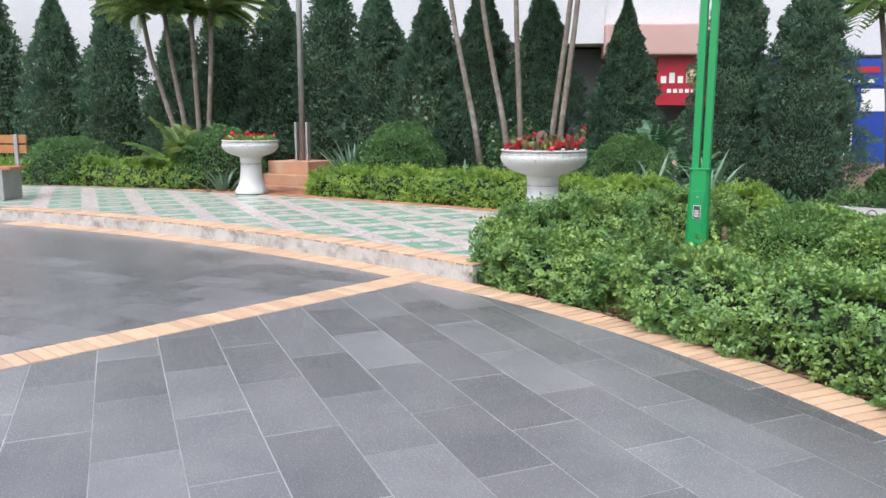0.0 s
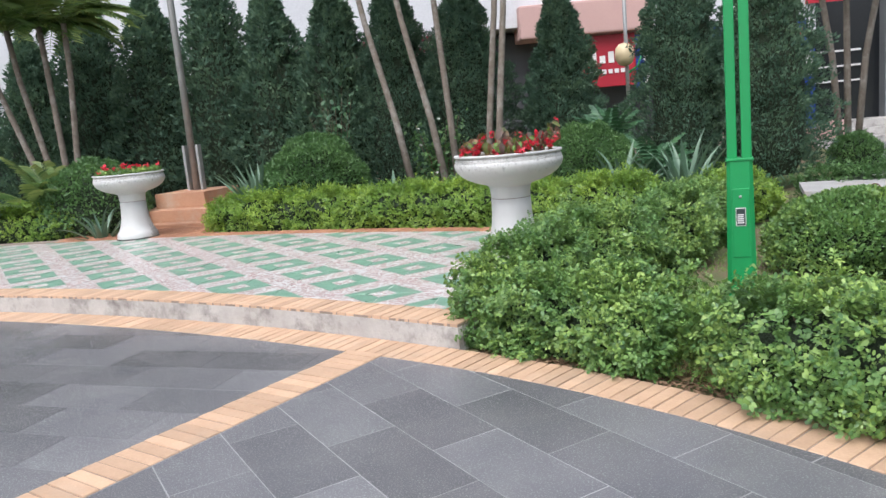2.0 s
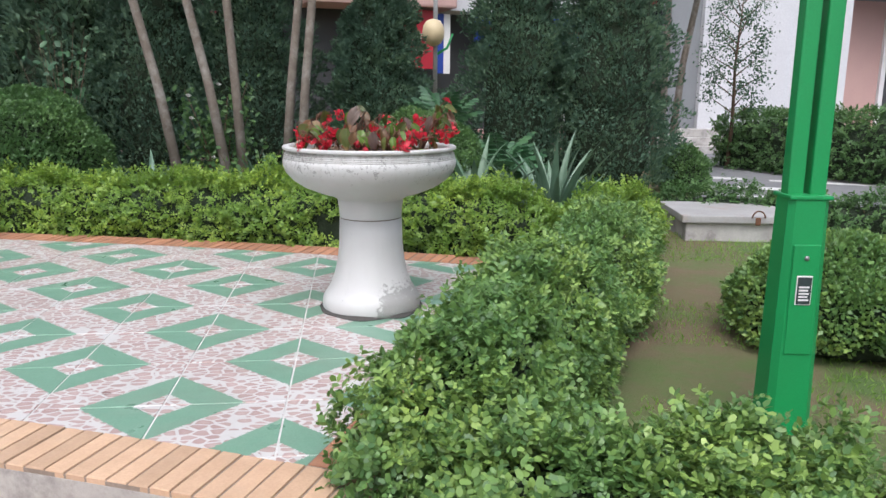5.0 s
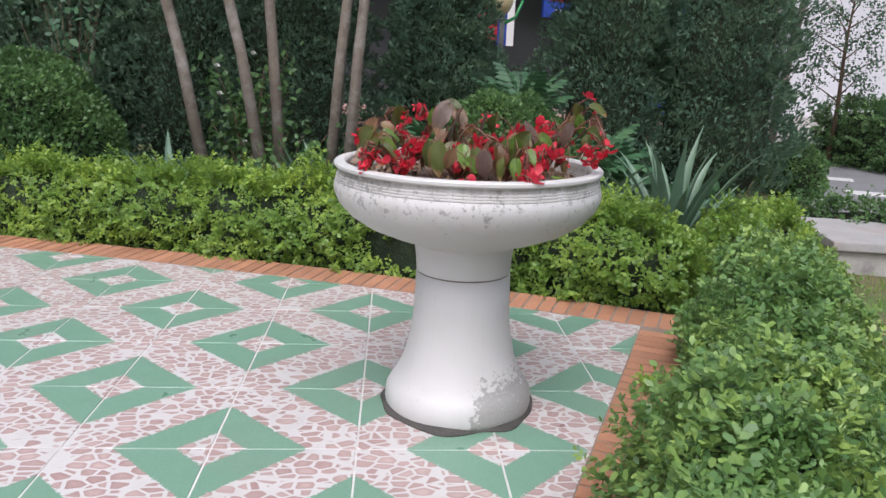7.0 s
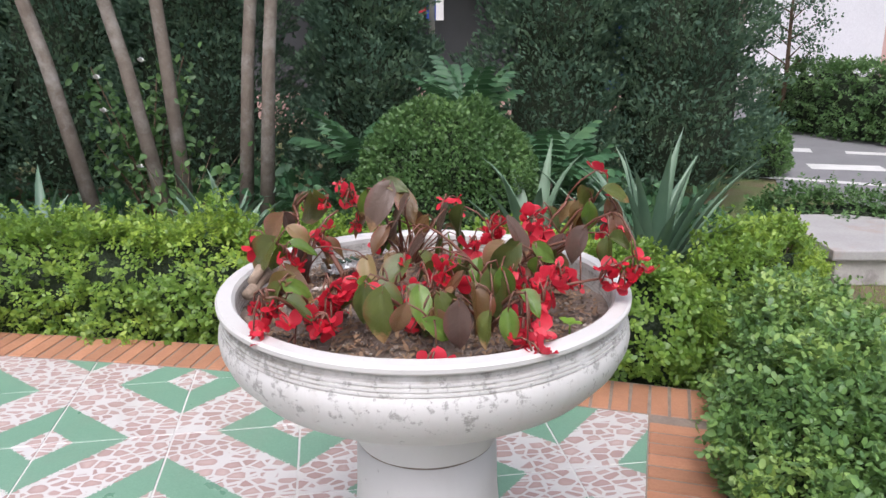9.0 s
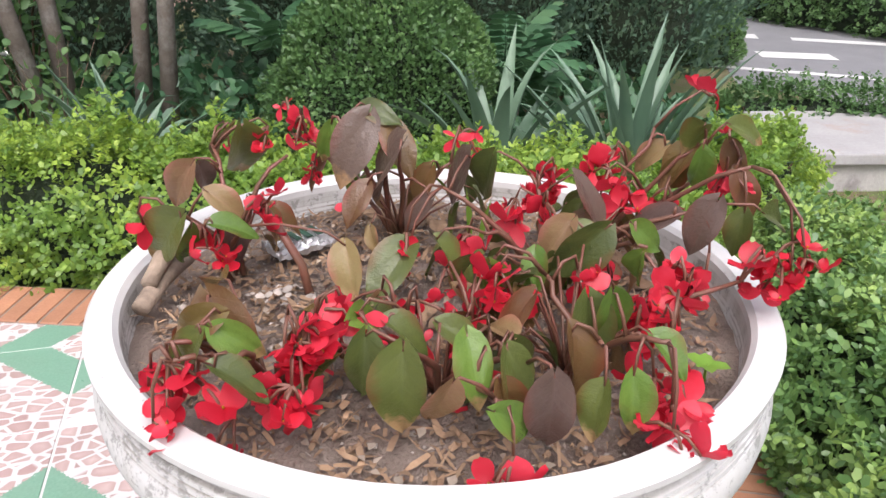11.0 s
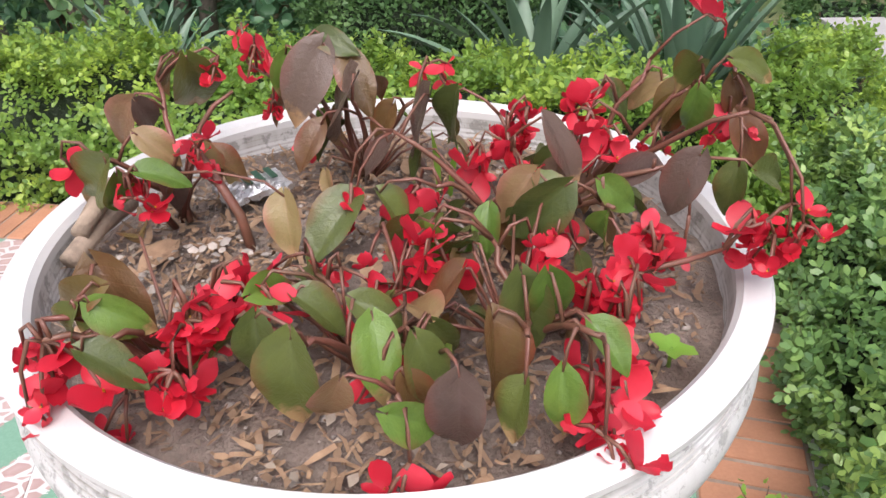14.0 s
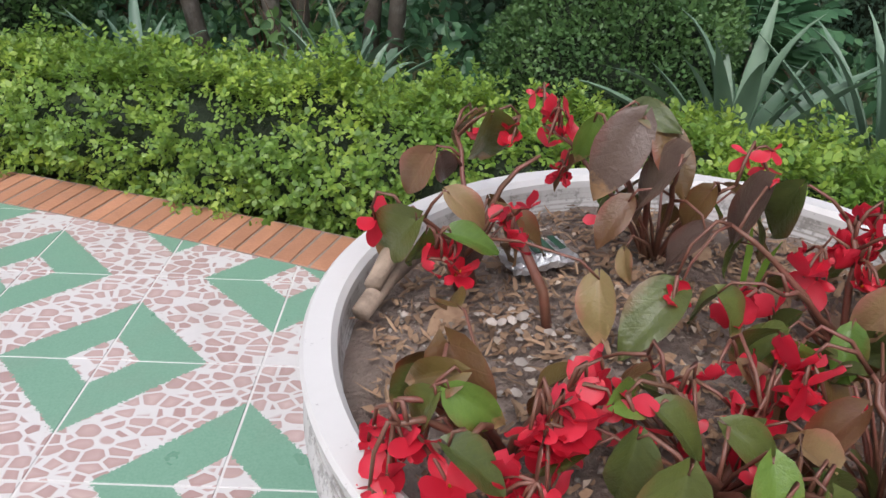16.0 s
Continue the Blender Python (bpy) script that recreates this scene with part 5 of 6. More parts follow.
# red flowers of the far planter
far = thing("bedding_flowers", -4.08, 1.91, TOP + 0.735, "low green bedding plants with small red flowers", "plant", "bedding flowers")
n = 1500
r, a = 0.35 * np.sqrt(RNG.random(n)), RNG.random(n) * 6.28
put("foliage", leaf_mesh("foliage", np.stack([r * np.cos(a), r * np.sin(a), 0.07 * RNG.random(n)], 1), RNG.normal(0, 0.7, (n, 3)) + np.array([0, 0, 0.7]), RNG.normal(0, 0.5, (n, 3)) + np.array([0, 0, 1.0]), RNG.uniform(0.03, 0.06, n), HEDGE_GREEN), far)
for k in range(26):
    rr, aa = 0.34 * math.sqrt(random.random()), random.uniform(0, 6.28)
    s = random.uniform(0.03, 0.05)
    put("flower", FLOWERS[k % 8], far, m=Matrix.Translation((rr * math.cos(aa), rr * math.sin(aa), random.uniform(0.07, 0.13))) @ pose(0, 0, 0, random.uniform(-30, 60), 0, random.uniform(0, 360)) @ Matrix.Diagonal((s, s, s, 1)))

# litter under the front hedge
n = 5000
th = RNG.uniform(0.452, 0.95, n)
rr = R_KERB + 0.02 + RNG.exponential(0.13, n) - BEND * np.maximum(th - TH_END, 0) ** 2
chips = leaf_mesh("hedge_litter", np.stack([CX + rr * np.sin(th), CY + rr * np.cos(th), RNG.uniform(-0.012, 0.004, n)], 1), RNG.normal(0, 1, (n, 3)) * np.array([1, 1, 0.15]), RNG.normal(0, 0.2, (n, 3)) + np.array([0, 0, 1.0]), RNG.uniform(0.015, 0.05, n), DRY, LEAF * np.array([0.7, 1, 1]))
tagged(put("hedge_litter", chips), "dry brown leaves and twigs under the hedge", "litter", kind="stuff")
n = 34000
gx, gy = RNG.uniform(1.4, 5.5, n), RNG.uniform(-2.6, 3.0, n)
ok = (np.hypot(gx - CX, gy - CY) > 15.9) & (lumps(np.stack([gx, gy, gx * 0], 1), 2.4, 0.7) > -0.35) & (gx - 0.42 * gy > 2.3)
g = np.stack([gx, gy, np.full(n, -0.014)], 1)[ok]
turf = leaf_mesh("thin_grass", g, RNG.normal(0, 0.5, (len(g), 3)) + np.array([0, 0, 0.9]), RNG.normal(0, 1, (len(g), 3)), RNG.uniform(0.015, 0.04, len(g)), BUD_GREEN, SPRAY * np.array([0.35, 1, 1]), SPRAY_FACES)
tagged(put("thin_grass", turf), "thin short grass on brown soil", "grass", kind="stuff")

# dry grass in the gap of the hedge
n = 6500
th, rr = RNG.normal(0.5245, 0.012, n), R_KERB + 0.08 + RNG.random(n) * 0.6
hay = leaf_mesh("dry_grass", np.stack([CX + rr * np.sin(th), CY + rr * np.cos(th), np.full(n, -0.013)], 1), RNG.normal(0, 0.7, (n, 3)) + np.array([0, 0, 0.7]), RNG.normal(0, 1, (n, 3)), RNG.uniform(0.03, 0.11, n), STRAW, SPRAY * np.array([0.12, 1, 1]), SPRAY_FACES)
tagged(put("dry_grass", hay), "dry straw-coloured grass in a gap of the hedge", "grass", kind="stuff")
# low undergrowth beneath the trees
n = 15000
ux, uy = RNG.uniform(-7.5, 3.2, n), RNG.uniform(2.15, 4.6, n)
uz = RNG.random(n) ** 1.4 * (0.34 + 0.2 * lumps(np.stack([ux, uy, ux * 0], 1), 2.2, 0.4))
ok = (np.hypot(ux - CX, uy - CY) > R_BED + 0.75) & (np.hypot(ux + 4.18, uy - 3.55) > 1.35)
u = np.stack([ux, uy, np.maximum(uz, 0) - 0.012], 1)[ok]
low = leaf_mesh("undergrowth", u, RNG.normal(0, 0.7, (len(u), 3)) + np.array([0, 0, 0.5]), RNG.normal(0, 0.6, (len(u), 3)) + np.array([0, -0.4, 1.0]), RNG.uniform(0.04, 0.11, len(u)), FERN)
tagged(put("undergrowth", low), "dark leafy undergrowth beneath the trees", "undergrowth", kind="stuff")

# lamp post fittings
part("door_panel", box_bm(-0.044, 0.044, -0.078, -0.0705, 0.30, 0.68, 0.004), GREEN_PAINT, lamp)
LABEL = surf("label_plate", (0.035, 0.05, 0.05), (0.03, 0.04, 0.04), 30.0, 0.4)
plate = part("label_plate", box_bm(-0.026, 0.026, -0.081, -0.0775, 0.475, 0.575, 0.002), SIGN_WHITE, lamp, "small dark label plate with white writing")
part("label_face", box_bm(-0.023, 0.023, -0.0825, -0.081, 0.479, 0.571), LABEL, lamp)
for k in range(5):
    part("label_line", box_bm(-0.017, 0.017 - 0.004 * (k % 2), -0.0835, -0.0825, 0.49 + 0.011 * k, 0.496 + 0.011 * k), SIGN_WHITE, lamp)
put("lock", tubes_mesh("lock", [([(0.0, -0.077, 0.635), (0, -0.083, 0.635)], [0.008, 0.008])], STEEL, 10), lamp)

# hasp of the pit
RUST = surf("rusty_iron", (0.16, 0.07, 0.035), (0.10, 0.045, 0.025), 30.0, 0.85)
hoop = [(0.05 * math.cos(a), 0, 0.055 * math.sin(a)) for a in np.linspace(0, math.pi, 9)]
put("hasp_ring", tubes_mesh("hasp_ring", [([(0.12 + x, -0.435, 0.21 + z) for x, y, z in hoop], [0.006] * 9)], RUST, 6), pit)
part("hasp_plate", box_bm(0.10, 0.14, -0.432, -0.4215, 0.15, 0.212, 0.002), RUST, pit)

# globe lamp beyond the conifers
globe = thing("globe_lamp", 1.79, 7.2, -0.02, "slim pole with a cream globe lamp on a green bracket", "lamp post")
put("pole", tubes_mesh("pole", [([(0.03, 0, 0), (0.03, 0, 4.6)], [0.035, 0.03])], STEEL, 12), globe)
part("globe", lathe_bm([(0.03, 1.82), (0.11, 1.86), (0.155, 1.95), (0.16, 2.03), (0.14, 2.12), (0.09, 2.18), (0.02, 2.2)], 24), surf("cream_globe", (0.62, 0.50, 0.30), (0.55, 0.44, 0.27), 5.0, 0.4), globe, smooth=True)
put("bracket", tubes_mesh("bracket", [([(0.03, 0, 1.7), (0.2, 0, 1.8), (0.28, 0, 2.0)], [0.02, 0.02, 0.015])], GREEN_PAINT, 8), globe)

# shop fronts
part("signboard", box_bm(-4.8, -2.65, -0.42, -0.36, 2.33, 2.84), MAROON, shops, "maroon signboard with pale lettering")
for r_, z in enumerate((2.42, 2.62)):
    for k in range(9):
        part("lettering", box_bm(-4.55 + 0.2 * k, -4.55 + 0.2 * k + 0.13, -0.43, -0.42, z, z + 0.12), SIGN_WHITE, shops)
part("canopy", box_bm(-1.6, 0.95, -0.7, 0.3, 2.58, 3.2, 0.04), WALL_PINK, shops, "pink rendered canopy")
part("signboard", box_bm(-0.5, 0.62, -0.5, -0.36, 1.57, 2.55, 0.01), RED, shops, "red shop signboard with white lettering")
for k in range(5):
    part("lettering", box_bm(-0.42 + 0.17 * k, -0.42 + 0.17 * k + 0.11, -0.512, -0.5, 2.02, 2.16 + 0.07 * (k % 2)), SIGN_WHITE, shops)
for k in range(6):
    part("lettering", box_bm(-0.28 + 0.12 * k, -0.28 + 0.12 * k + 0.08, -0.512, -0.5, 1.82, 1.90), SIGN_WHITE, shops)
part("panel", box_bm(0.63, 0.78, -0.48, -0.36, 1.5, 2.5), BLUE, shops)
part("panel", box_bm(0.78, 0.9, -0.48, -0.36, 1.5, 2.5), SIGN_WHITE, shops)
part("signboard", box_bm(1.4, 4.0, -0.44, -0.36, 1.97, 2.5), BLUE, shops, "blue shop signboard with red band")
part("sign_band", box_bm(1.5, 3.9, -0.452, -0.44, 2.22, 2.34), RED, shops)
for k in range(12):
    part("lettering", box_bm(1.6 + 0.19 * k, 1.6 + 0.19 * k + 0.12, -0.452, -0.44, 2.02, 2.09), SIGN_WHITE, shops)
part("panel", box_bm(3.5, 4.15, -0.42, -0.36, 0.4, 1.95), BLUE, shops)
part("poster", box_bm(3.58, 4.1, -0.432, -0.42, 1.45, 1.9), SIGN_WHITE, shops)
part("window_frame", box_bm(3.2, 3.48, -0.42, -0.36, 0.55, 1.2), SIGN_WHITE, shops)
part("window_pane", box_bm(3.24, 3.44, -0.428, -0.42, 0.62, 1.15), DARK_GLASS, shops)
part("counter", box_bm(-4.8, 5.0, -0.1, 0.29, 0, 0.5), WALL_PINK, shops)
part("banner", box_bm(4.0, 5.1, -0.44, -0.36, 2.8, 3.4), RED, shops, "red festive banner with yellow writing")
for k in range(5):
    part("lettering", box_bm(4.1 + 0.18 * k, 4.1 + 0.18 * k + 0.1, -0.452, -0.44, 3.06, 3.24), SIGN_WHITE, shops)
    part("lettering", box_bm(4.1 + 0.18 * k, 4.1 + 0.18 * k + 0.12, -0.452, -0.44, 2.86, 2.98), SIGN_YELLOW, shops)

# white house: doorway, steps, pink neighbour
GREY_WALL = surf("grey_render", (0.24, 0.25, 0.26), (0.20, 0.21, 0.22), 1.0, 0.8)
part("door_recess", box_bm(-1.75, -0.6, 0.35, 0.4, 0.35, 3.2), DARK_GLASS, white_house, "dark glazed doorway")
part("grey_pier", box_bm(-0.6, 0.0, 0.1, 0.6, 0.35, 3.2), GREY_WALL, white_house)
for k in range(3):
    part("door_rail", box_bm(-1.7, -0.9, 0.32, 0.35, 1.0 + 0.25 * k, 1.03 + 0.25 * k), SIGN_WHITE, white_house)
for k in range(3):
    part("step", box_bm(-2.0, 1.2, -0.95 + 0.3 * k, 0.34, 0.12 * k, 0.12 * k + 0.12, 0.01), CEMENT, white_house)
neighbour = thing("brick_house", 11.6, 12.7, -0.02, "pinkish rendered house with a grey canopy", "building", rz=8)
neighbour.scale = (1.27, 1.27, 1.27)
part("wall", box_bm(0, 8, 0, 5, 0, 4.2), WALL_PINK, neighbour)
part("canopy", box_bm(0.1, 8, -0.9, 0, 2.6, 3.1), GREY_WALL, neighbour)
part("door_frame", box_bm(1.0, 2.4, -0.06, 0, 0, 2.3), SIGN_WHITE, neighbour)
part("door_leaf", box_bm(1.1, 2.3, -0.08, -0.06, 0, 2.2), DARK, neighbour)

# road marks
for k, (x, y, w, d, rz) in enumerate(((5.7, 4.95, 0.7, 0.32, -22), (5.75, 6.15, 0.62, 0.3, -28), (5.35, 4.15, 2.0, 0.12, -34), (7.0, 5.4, 1.6, 0.2, -30))):
    ob = put("road_mark", mesh_of("road_mark", [(-w / 2, -d / 2, 0), (w / 2, -d / 2, 0), (w / 2, d / 2, 0), (-w / 2, d / 2, 0)], [(0, 1, 2, 3)], ROAD_PAINT), m=pose(x, y, 0.0, 0, 0, rz))
    tagged(ob, "worn white painted mark on the asphalt", "road mark", "road marks", "structure")

# slender tree before the white wall
tree = thing("young_tree", 6.6, 7.6, -0.012, "slender young tree with sparse dark foliage", "tree")
put("trunk", tubes_mesh("trunk", [([(0, 0, 0), (0.03, 0, 0.8), (0.0, 0, 1.6), (0.05, 0, 2.6)], [0.035, 0.03, 0.02, 0.008])], WOODY, 8), tree)
lines, cl = [], []
for k in range(22):
    z = 0.8 + 1.8 * k / 22
    a = k * 2.4
    ln = 0.42 * (1 - 0.5 * abs(k / 22 - 0.35))
    e = (ln * math.cos(a), ln * math.sin(a), z + 0.25)
    lines.append(([(0.02, 0, z), e], [0.012, 0.004]))
    cl += [(e[0] + random.gauss(0, 0.09), e[1] + random.gauss(0, 0.09), e[2] + random.gauss(0, 0.09)) for _ in range(160)]
tagged(put("limbs", tubes_mesh("limbs", lines, WOODY, 5), tree), kind="stuff")
cl = np.array(cl)
put("crown", leaf_mesh("crown", cl, RNG.normal(0, 0.7, cl.shape) + np.array([0, 0, 0.4]), RNG.normal(0, 1, cl.shape), RNG.uniform(0.025, 0.05, len(cl)), CYPRESS), tree)
# white rose bush among the palm trunks
rose = thing("rose_bush", -0.62, 3.25, -0.012, "straggling rose bush with small white blooms", "shrub")
lines, cl = [], []
for k in range(14):
    a = k * 2.4
    e = (0.3 * math.cos(a), 0.12 * math.sin(a), 0.45 + 0.06 * k)
    lines.append(([(0, 0, 0), (e[0] * 0.4, e[1] * 0.4, e[2] * 0.6), e], [0.008, 0.006, 0.003]))
    cl += [(e[0] * q + random.gauss(0, 0.07), e[1] * q + random.gauss(0, 0.06), e[2] * (0.5 + 0.5 * q) + random.gauss(0, 0.06)) for q in np.linspace(0.3, 1, 60)]
tagged(put("cane", tubes_mesh("cane", lines, WOODY, 5), rose), kind="stuff")
cl = np.array(cl)
put("foliage", leaf_mesh("foliage", cl, RNG.normal(0, 0.7, cl.shape) + np.array([0, 0, 0.2]), RNG.normal(0, 0.5, cl.shape) + np.array([0, -0.5, 1.0]), RNG.uniform(0.04, 0.07, len(cl)), BOX_GREEN), rose)
for x, y, z in ((-0.22, -0.1, 1.10), (-0.2, -0.12, 0.90), (-0.02, -0.15, 0.55), (0.05, -0.1, 1.2)):
    s = 0.035
    put("bloom", FLOWERS_WHITE, rose, m=Matrix.Translation((x, y, z)) @ Matrix.Diagonal((s, s, s, 1)))


def shoots(name, x, y, z, reach, height, count, size, mat, label, category, seed):
    """A loose plant of a few thin upright shoots with leaves along them."""
    rnd = random.Random(seed)
    top = thing(name, x, y, z, label, category)
    lines, at = [], []
    for k in range(count):
        a, r = k * 2.4, reach * rnd.uniform(0.3, 1.0)
        end = Vector((r * math.cos(a), r * math.sin(a), height * rnd.uniform(0.6, 1.0)))
        lines.append(([(0, 0, 0), (end.x * 0.3, end.y * 0.3, end.z * 0.5), end], [0.05 * size + 0.001, 0.04 * size + 0.001, 0.001]))
        for q in np.linspace(0.3, 1.0, 12):
            at.append((end.x * q * q + rnd.gauss(0, size * 0.5), end.y * q * q + rnd.gauss(0, size * 0.5), end.z * q + rnd.gauss(0, size * 0.3)))
    for ln in lines:
        put("stalk", tubes_mesh("stalk", [ln], WOODY, 5), top)
    at = np.array(at)
    put("foliage", leaf_mesh("foliage", at, RNG.normal(0, 0.8, at.shape) + np.array([0, 0, 0.2]), RNG.normal(0, 0.5, at.shape) + np.array([0, -0.3, 1.0]), size * RNG.uniform(0.7, 1.3, len(at)), mat), top)
    return top


shoots("sapling", -1.98, 3.35, -0.012, 0.42, 1.75, 16, 0.075, FERN, "loose sapling rising behind the round shrub", "shrub", 4)
shoots("sapling", -0.35, 2.75, -0.012, 0.45, 0.75, 14, 0.06, BOX_GREEN, "loose leafy plant among the palm trunks", "shrub", 6)
shoots("weed", 1.366, -0.40, TOP + 0.003, 0.07, 0.06, 9, 0.02, BUD_GREEN, "small green weed between the terracotta pavers", "weed", 8)
stump = thing("stump", 2.33, 0.13, -0.02, "short brown dead stem beside the hedge", "stump")
put("stem", tubes_mesh("stem", [([(0, 0, 0), (0.01, 0.005, 0.1), (-0.005, 0, 0.2)], [0.035, 0.028, 0.03])], WOODY, 10), stump)
blades = thing("grass_tuft", 0.78, -0.38, SOIL_Z - 0.005, "two green grass blades in the planter's soil", "grass")
for k, (dx, dy, h) in enumerate(((-0.012, -0.01, 0.10), (0.006, -0.025, 0.085))):
    put("blade", mesh_of("blade", [(-0.003, 0, 0), (0.003, 0, 0), (dx * 0.4 + 0.004, dy * 0.4, h * 0.6), (dx * 0.4 - 0.004, dy * 0.4, h * 0.6), (dx, dy, h)], [(0, 1, 2, 3), (3, 2, 4)], BUD_GREEN), blades, m=pose(0.012 * k, 0, 0))


# ---- pieces of paving ----
def clip_poly(poly, inside):
    """Cut a polygon by half planes (a, b, c): keep a*x + b*y <= c."""
    for a, b, c in inside:
        out = []
        for i, p in enumerate(poly):
            q = poly[(i + 1) % len(poly)]
            dp, dq = a * p[0] + b * p[1] - c, a * q[0] + b * q[1] - c
            if dp <= 0:
                out.append(p)
            if dp * dq < 0:
                t = dp / (dp - dq)
                out.append((p[0] + t * (q[0] - p[0]), p[1] + t * (q[1] - p[1])))
        poly = out
        if len(poly) < 3:
            return []
    return poly


def prism(name, poly, z0, z1, mat, chamfer=0.0015):
    cx, cy = sum(p[0] for p in poly) / len(poly), sum(p[1] for p in poly) / len(poly)
    n = len(poly)
    vs = [(x - cx, y - cy, z0) for x, y in poly] + [(x - cx, y - cy, z1 - chamfer) for x, y in poly]
    vs += [((x - cx) * (1 - chamfer / max(0.02, math.hypot(x - cx, y - cy))), (y - cy) * (1 - chamfer / max(0.02, math.hypot(x - cx, y - cy))), z1) for x, y in poly]
    fs = [tuple(range(2 * n, 3 * n))]
    for i in range(n):
        j = (i + 1) % n
        fs += [(i, j, n + j, n + i), (n + i, n + j, 2 * n + j, 2 * n + i)]
    return mesh_of(name, vs, fs, mat), (cx, cy)


def area(poly):
    return abs(sum(p[0] * q[1] - q[0] * p[1] for p, q in zip(poly, poly[1:] + poly[:1]))) / 2


def half_planes(r0, r1, th):
    """Stay between two circles, taken straight near the angle th."""
    s, c = math.sin(th), math.cos(th)
    k = CX * s + CY * c
    (xa, ya), (xb, yb), (x, y) = polar(r1, th - 0.005), polar(r1, th + 0.005), polar(r1, th)
    n = math.hypot(xb - xa, yb - ya)
    nx, ny = (ya - yb) / n, (xb - xa) / n
    return [(-s, -c, -(r0 + k)), (nx, ny, nx * x + ny * y)]


# tiles of the terrace
full = None
for i in range(-9, 9):
    for j in range(-28, 6):
        x, y = 0.4 * j, 0.4 * i
        cx, cy = x + 0.2, y + 0.2
        th = math.atan2(cx - CX, cy - CY)
        g = 0.003
        sq = [(x + g, y + g), (x + 0.4 - g, y + g), (x + 0.4 - g, y + 0.4 - g), (x + g, y + 0.4 - g)]
        ec, es = math.cos(TH_EDGE), math.sin(TH_EDGE)
        poly = clip_poly(sq, half_planes(R_KERB + 0.24, R_TILE, th) + [(ec, -es, ec * CX - es * CY)])
        if len(poly) < 3 or area(poly) < 0.002:
            continue
        if area(poly) > 0.999 * area(sq):
            if full is None:
                full, _ = prism("tile", [(px - cx, py - cy) for px, py in sq], -0.012, 0.0, TILE)
            put("tile", full, terrace, m=Matrix.Translation((cx, cy, TOP + random.uniform(-0.0004, 0.0004))))
        else:
            me, c = prism("tile", poly, -0.012, 0.0, TILE)
            put("tile", me, terrace, m=Matrix.Translation((*c, TOP)))


# pavers
def paver_mesh(length, width, mat, h=0.03):
    return prism("paver", [(-length / 2, -width / 2), (length / 2, -width / 2), (length / 2, width / 2), (-length / 2, width / 2)], -h, 0.0, mat, 0.003)[0]


def lay_arc(owner, me, r, t0, t1, pitch, z, skew=0.0):
    n = int(abs(t1 - t0) * r / pitch)
    for k in range(n):
        th = t0 + (t1 - t0) * (k + 0.5) / n
        (xa, ya), (xb, yb) = polar(r, th - 0.002), polar(r, th + 0.002)
        way = math.degrees(math.atan2(yb - ya, xb - xa)) + 90
        put("paver", me, owner, m=pose(*polar(r, th), z + random.uniform(-0.0015, 0.0015), 0, 0, way + skew + random.uniform(-0.6, 0.6)))


PITCH = 0.066
orange, red = paver_mesh(0.235, PITCH - 0.0075, BRICK), paver_mesh(0.215, PITCH - 0.0105, RED_BRICK)
lay_arc(kerb, orange, R_KERB + 0.118, 0.02, TH_END, PITCH, TOP + 0.006)
lay_arc(ring_band, orange, R_KERB - 0.12, 0.04, 0.86, PITCH, 0.004)
lay_arc(rear_band, red, R_TILE + 0.112, 0.04, TH_EDGE + 0.011, PITCH, TOP + 0.004)
apron = put("apron", slab_ring("apron", R_BED, 19.62, 0.03, 0.158, -0.1, TOP - 0.004, BRICK_JOINT, 12))
tagged(apron, "worn terracotta pavers round the stepped pedestal", "paving", kind="structure")
for k in range(5):
    lay_arc(apron, red, R_BED + 0.115 + 0.22 * k, 0.032, 0.156, PITCH, TOP + 0.003)
bed = put("joint_bed", slab_ring("joint_bed", R_KERB - 0.24, R_KERB + 0.002, -0.9, 1.3, -0.05, -0.0005, BRICK_JOINT), ring_band)
bed = put("joint_bed", slab_ring("joint_bed", R_KERB + 0.001, R_KERB + 0.2395, -0.6, TH_END - 0.0002, 0.05, TOP + 0.001, BRICK_JOINT), kerb)
bed = put("joint_bed", slab_ring("joint_bed", R_TILE + 0.0015, R_BED - 0.001, -0.6, TH_END - 0.0003, 0.05, TOP + 0.0005, BRICK_JOINT), rear_band)
s, c = math.sin(TH_EDGE), math.cos(TH_EDGE)
for k in range(int((R_TILE - R_KERB - 0.24) / PITCH)):
    r = R_KERB + 0.24 + PITCH * (k + 0.5)
    x, y = polar(r, TH_EDGE)
    put("paver", red, side_band, m=pose(x + 0.112 * c, y - 0.112 * s, TOP + 0.004 + random.uniform(-0.0015, 0.0015), 0, 0, -math.degrees(TH_EDGE) + random.uniform(-0.6, 0.6)))
x0, y0 = polar(R_KERB + 0.24, TH_EDGE)
x1, y1 = polar(R_TILE, TH_EDGE)
strip = [(x0, y0), (x1, y1), (x1 + 0.23 * c, y1 - 0.23 * s), (x0 + 0.23 * c, y0 - 0.23 * s)]
me, mid = prism("joint_bed", strip, -0.06, 0.0, BRICK_JOINT)
put("joint_bed", me, side_band, m=Matrix.Translation((*mid, TOP + 0.0005)))
s, c = math.sin(SPOKE), math.cos(SPOKE)


def spoke(r, off):
    return SX - r * s + off * c, SY - r * c - off * s


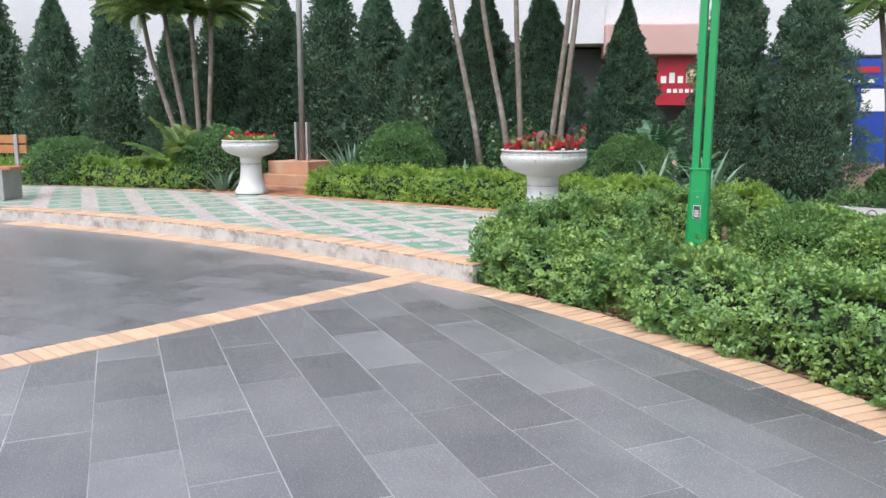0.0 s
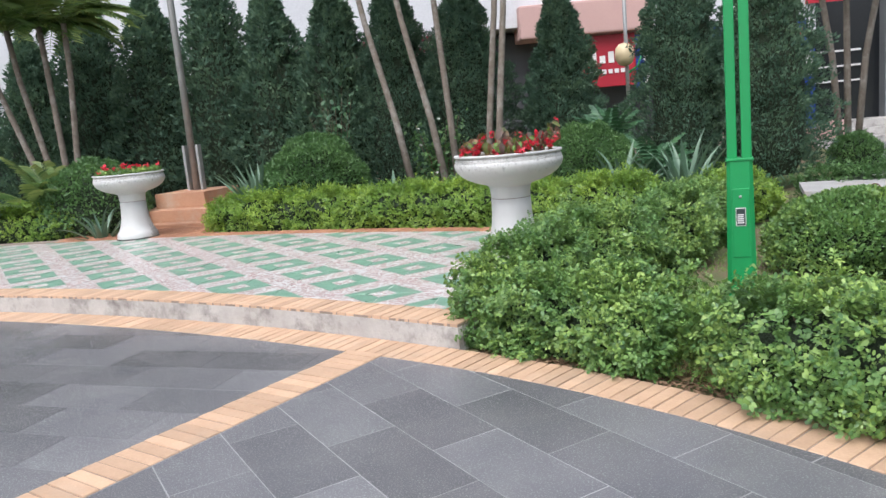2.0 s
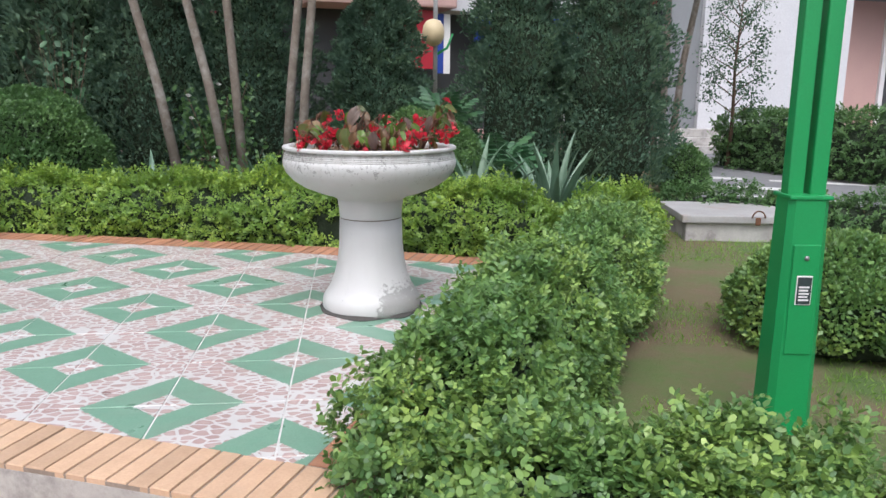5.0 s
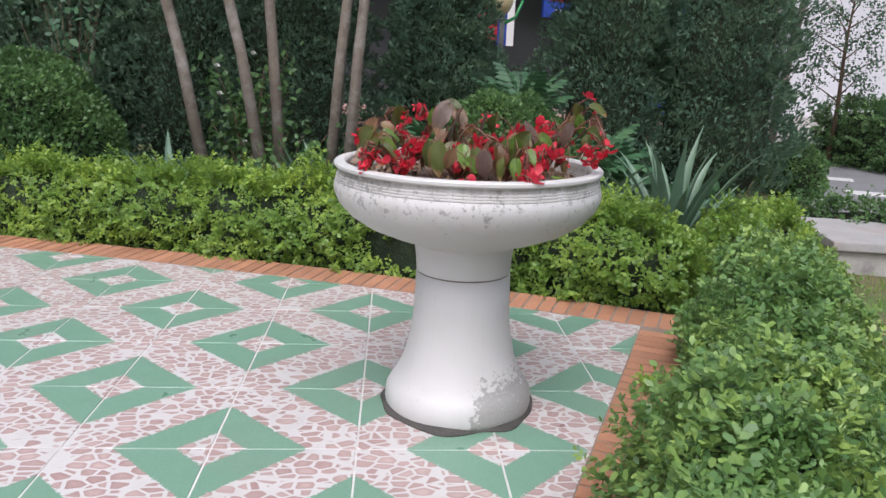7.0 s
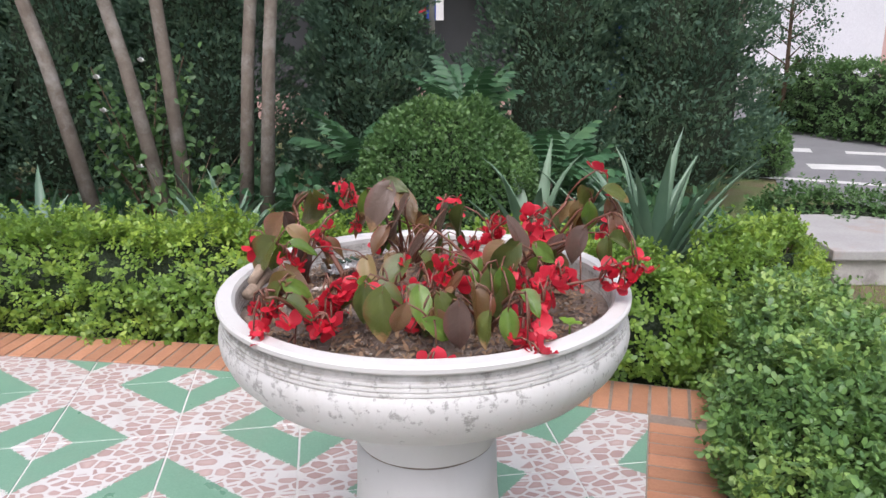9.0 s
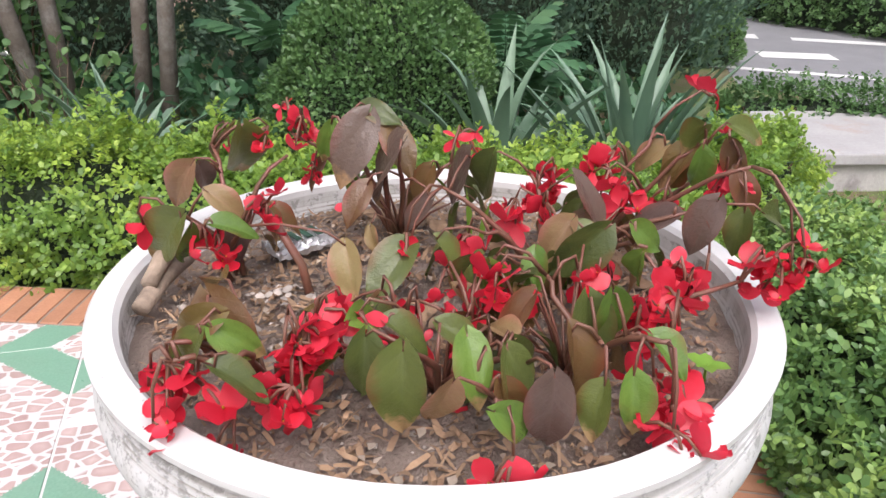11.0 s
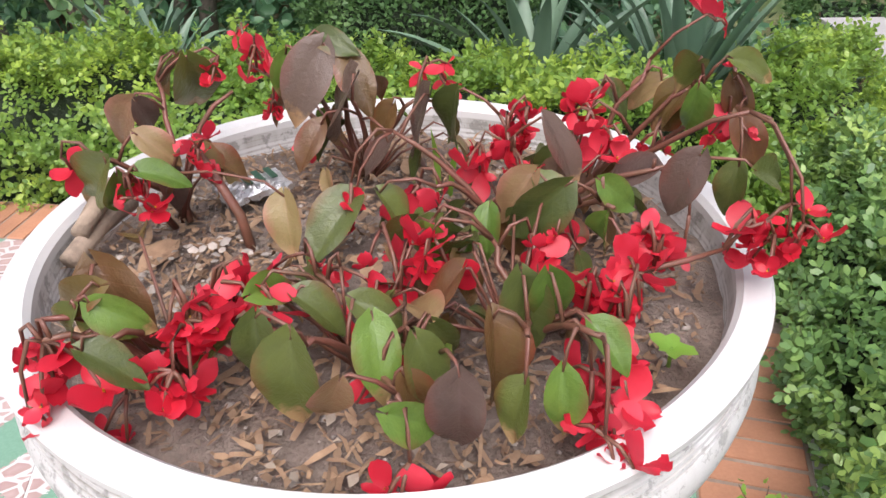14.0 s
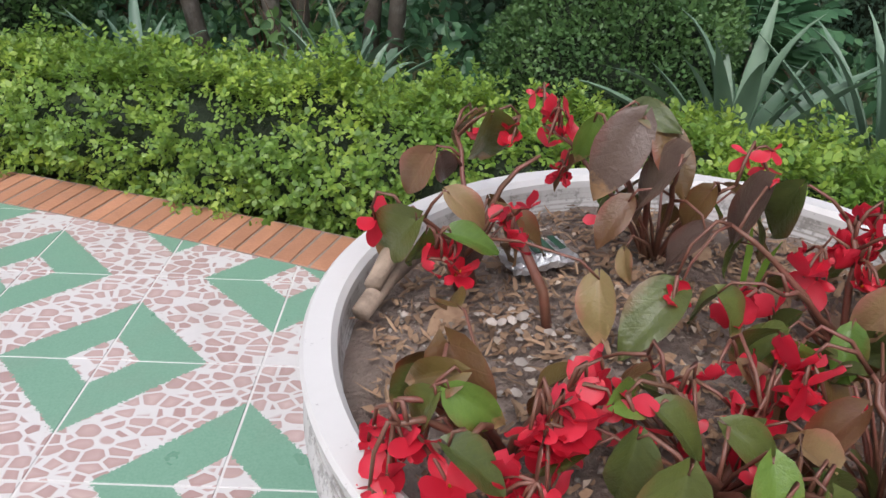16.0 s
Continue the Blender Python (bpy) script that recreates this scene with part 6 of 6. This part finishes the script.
for k in range(186):
    x, y = spoke(PITCH * (k + 0.5), 0)
    put("paver", orange, spoke_band, m=pose(x, y, 0.004 + random.uniform(-0.0015, 0.0015), 0, 0, -math.degrees(SPOKE) + random.uniform(-0.6, 0.6)))
strip = [spoke(12.3, -0.12), spoke(-0.03, -0.12), spoke(-0.03, 0.12), spoke(12.3, 0.12)]
me, mid = prism("joint_bed", strip, -0.05, 0.0, BRICK_JOINT)
put("joint_bed", me, spoke_band, m=Matrix.Translation((*mid, -0.0002)))


# slates
def lay_slates(owner, way, across, s0, l0, ls, span_s, span_l, length, pitch, gap, sides, limit, joined=False):
    shared, count, verts, faces = None, 0, [], []
    for a in range(*span_s):
        for b in range(*span_l):
            sx, lx = s0 + a * pitch, l0 + ls * (a % 2) + b * length
            quad = []
            for u, v in ((lx + gap, sx + gap), (lx + length - gap, sx + gap), (lx + length - gap, sx + pitch - gap), (lx + gap, sx + pitch - gap)):
                quad.append((way[0] * u + across[0] * v, way[1] * u + across[1] * v))
            mx, my = sum(p[0] for p in quad) / 4, sum(p[1] for p in quad) / 4
            th = math.atan2(mx - CX, my - CY)
            poly = clip_poly(quad, half_planes(3.0, R_KERB - 0.243, th) + sides)
            if len(poly) < 3 or area(poly) < 0.003 or not -0.85 < th < 1.25:
                continue
            if joined or count >= limit:
                n = len(verts)
                verts += [(px, py, 0.0) for px, py in poly] + [(px, py, -0.02) for px, py in poly]
                k = len(poly)
                faces.append(tuple(range(n, n + k)))
                faces += [(n + q, n + k + q, n + k + (q + 1) % k, n + (q + 1) % k) for q in range(k)]
                continue
            count += 1
            tilt = random.uniform(-0.0007, 0.0007)
            if area(poly) > 0.999 * area(quad):
                if shared is None:
                    shared, _ = prism("slate", [(px - mx, py - my) for px, py in quad], -0.02, 0.0, SLATE, 0.002)
                put("slate", shared, owner, m=Matrix.Translation((mx, my, tilt)))
            else:
                me, c = prism("slate", poly, -0.02, 0.0, SLATE, 0.002)
                put("slate", me, owner, m=Matrix.Translation((*c, tilt)))
    if faces:
        tagged(put("slate_paving", mesh_of("slate_paving", verts, faces, FAR_SLATE), owner), kind="stuff")


kk = c * SX - s * SY
right_of, left_of = [(-c, s, -kk - 0.124)], [(c, -s, kk - 0.124)]
lay_slates(plaza, (0.682, -0.7314), (0.7314, 0.682), -8.487, -1.97, 0.3, (0, 30), (0, 21), 0.6, 0.287, 0.0019, right_of + [(0, -1, 9.5), (1, 0, 6.0)], 300)
lay_slates(plaza_2, (0.9925, -0.122), (0.122, 0.9925), -8.13, -9.0, 0.296, (0, 25), (0, 19), 0.592, 0.287, 0.0014, left_of + [(0, -1, 7.0), (-1, 0, 7.5)], 300)
# the paving goes on behind the walk
FIRST = ((0.682, -0.7314), (0.7314, 0.682), -8.487, -1.97, 0.3, (-30, 40), (-20, 40), 0.6, 0.287, 0.0019)
SECOND = ((0.9925, -0.122), (0.122, 0.9925), -8.13, -9.0, 0.296, (-30, 26), (-14, 40), 0.592, 0.287, 0.0014)
lay_slates(plaza, *FIRST, right_of + [(0, 1, -9.504)], 0, True)
lay_slates(plaza, *FIRST, right_of + [(0, -1, 9.5), (-1, 0, -6.004)], 0, True)
lay_slates(plaza_2, *SECOND, left_of + [(0, 1, -7.004)], 0, True)
lay_slates(plaza_2, *SECOND, left_of + [(0, -1, 7.0), (1, 0, -7.504)], 0, True)
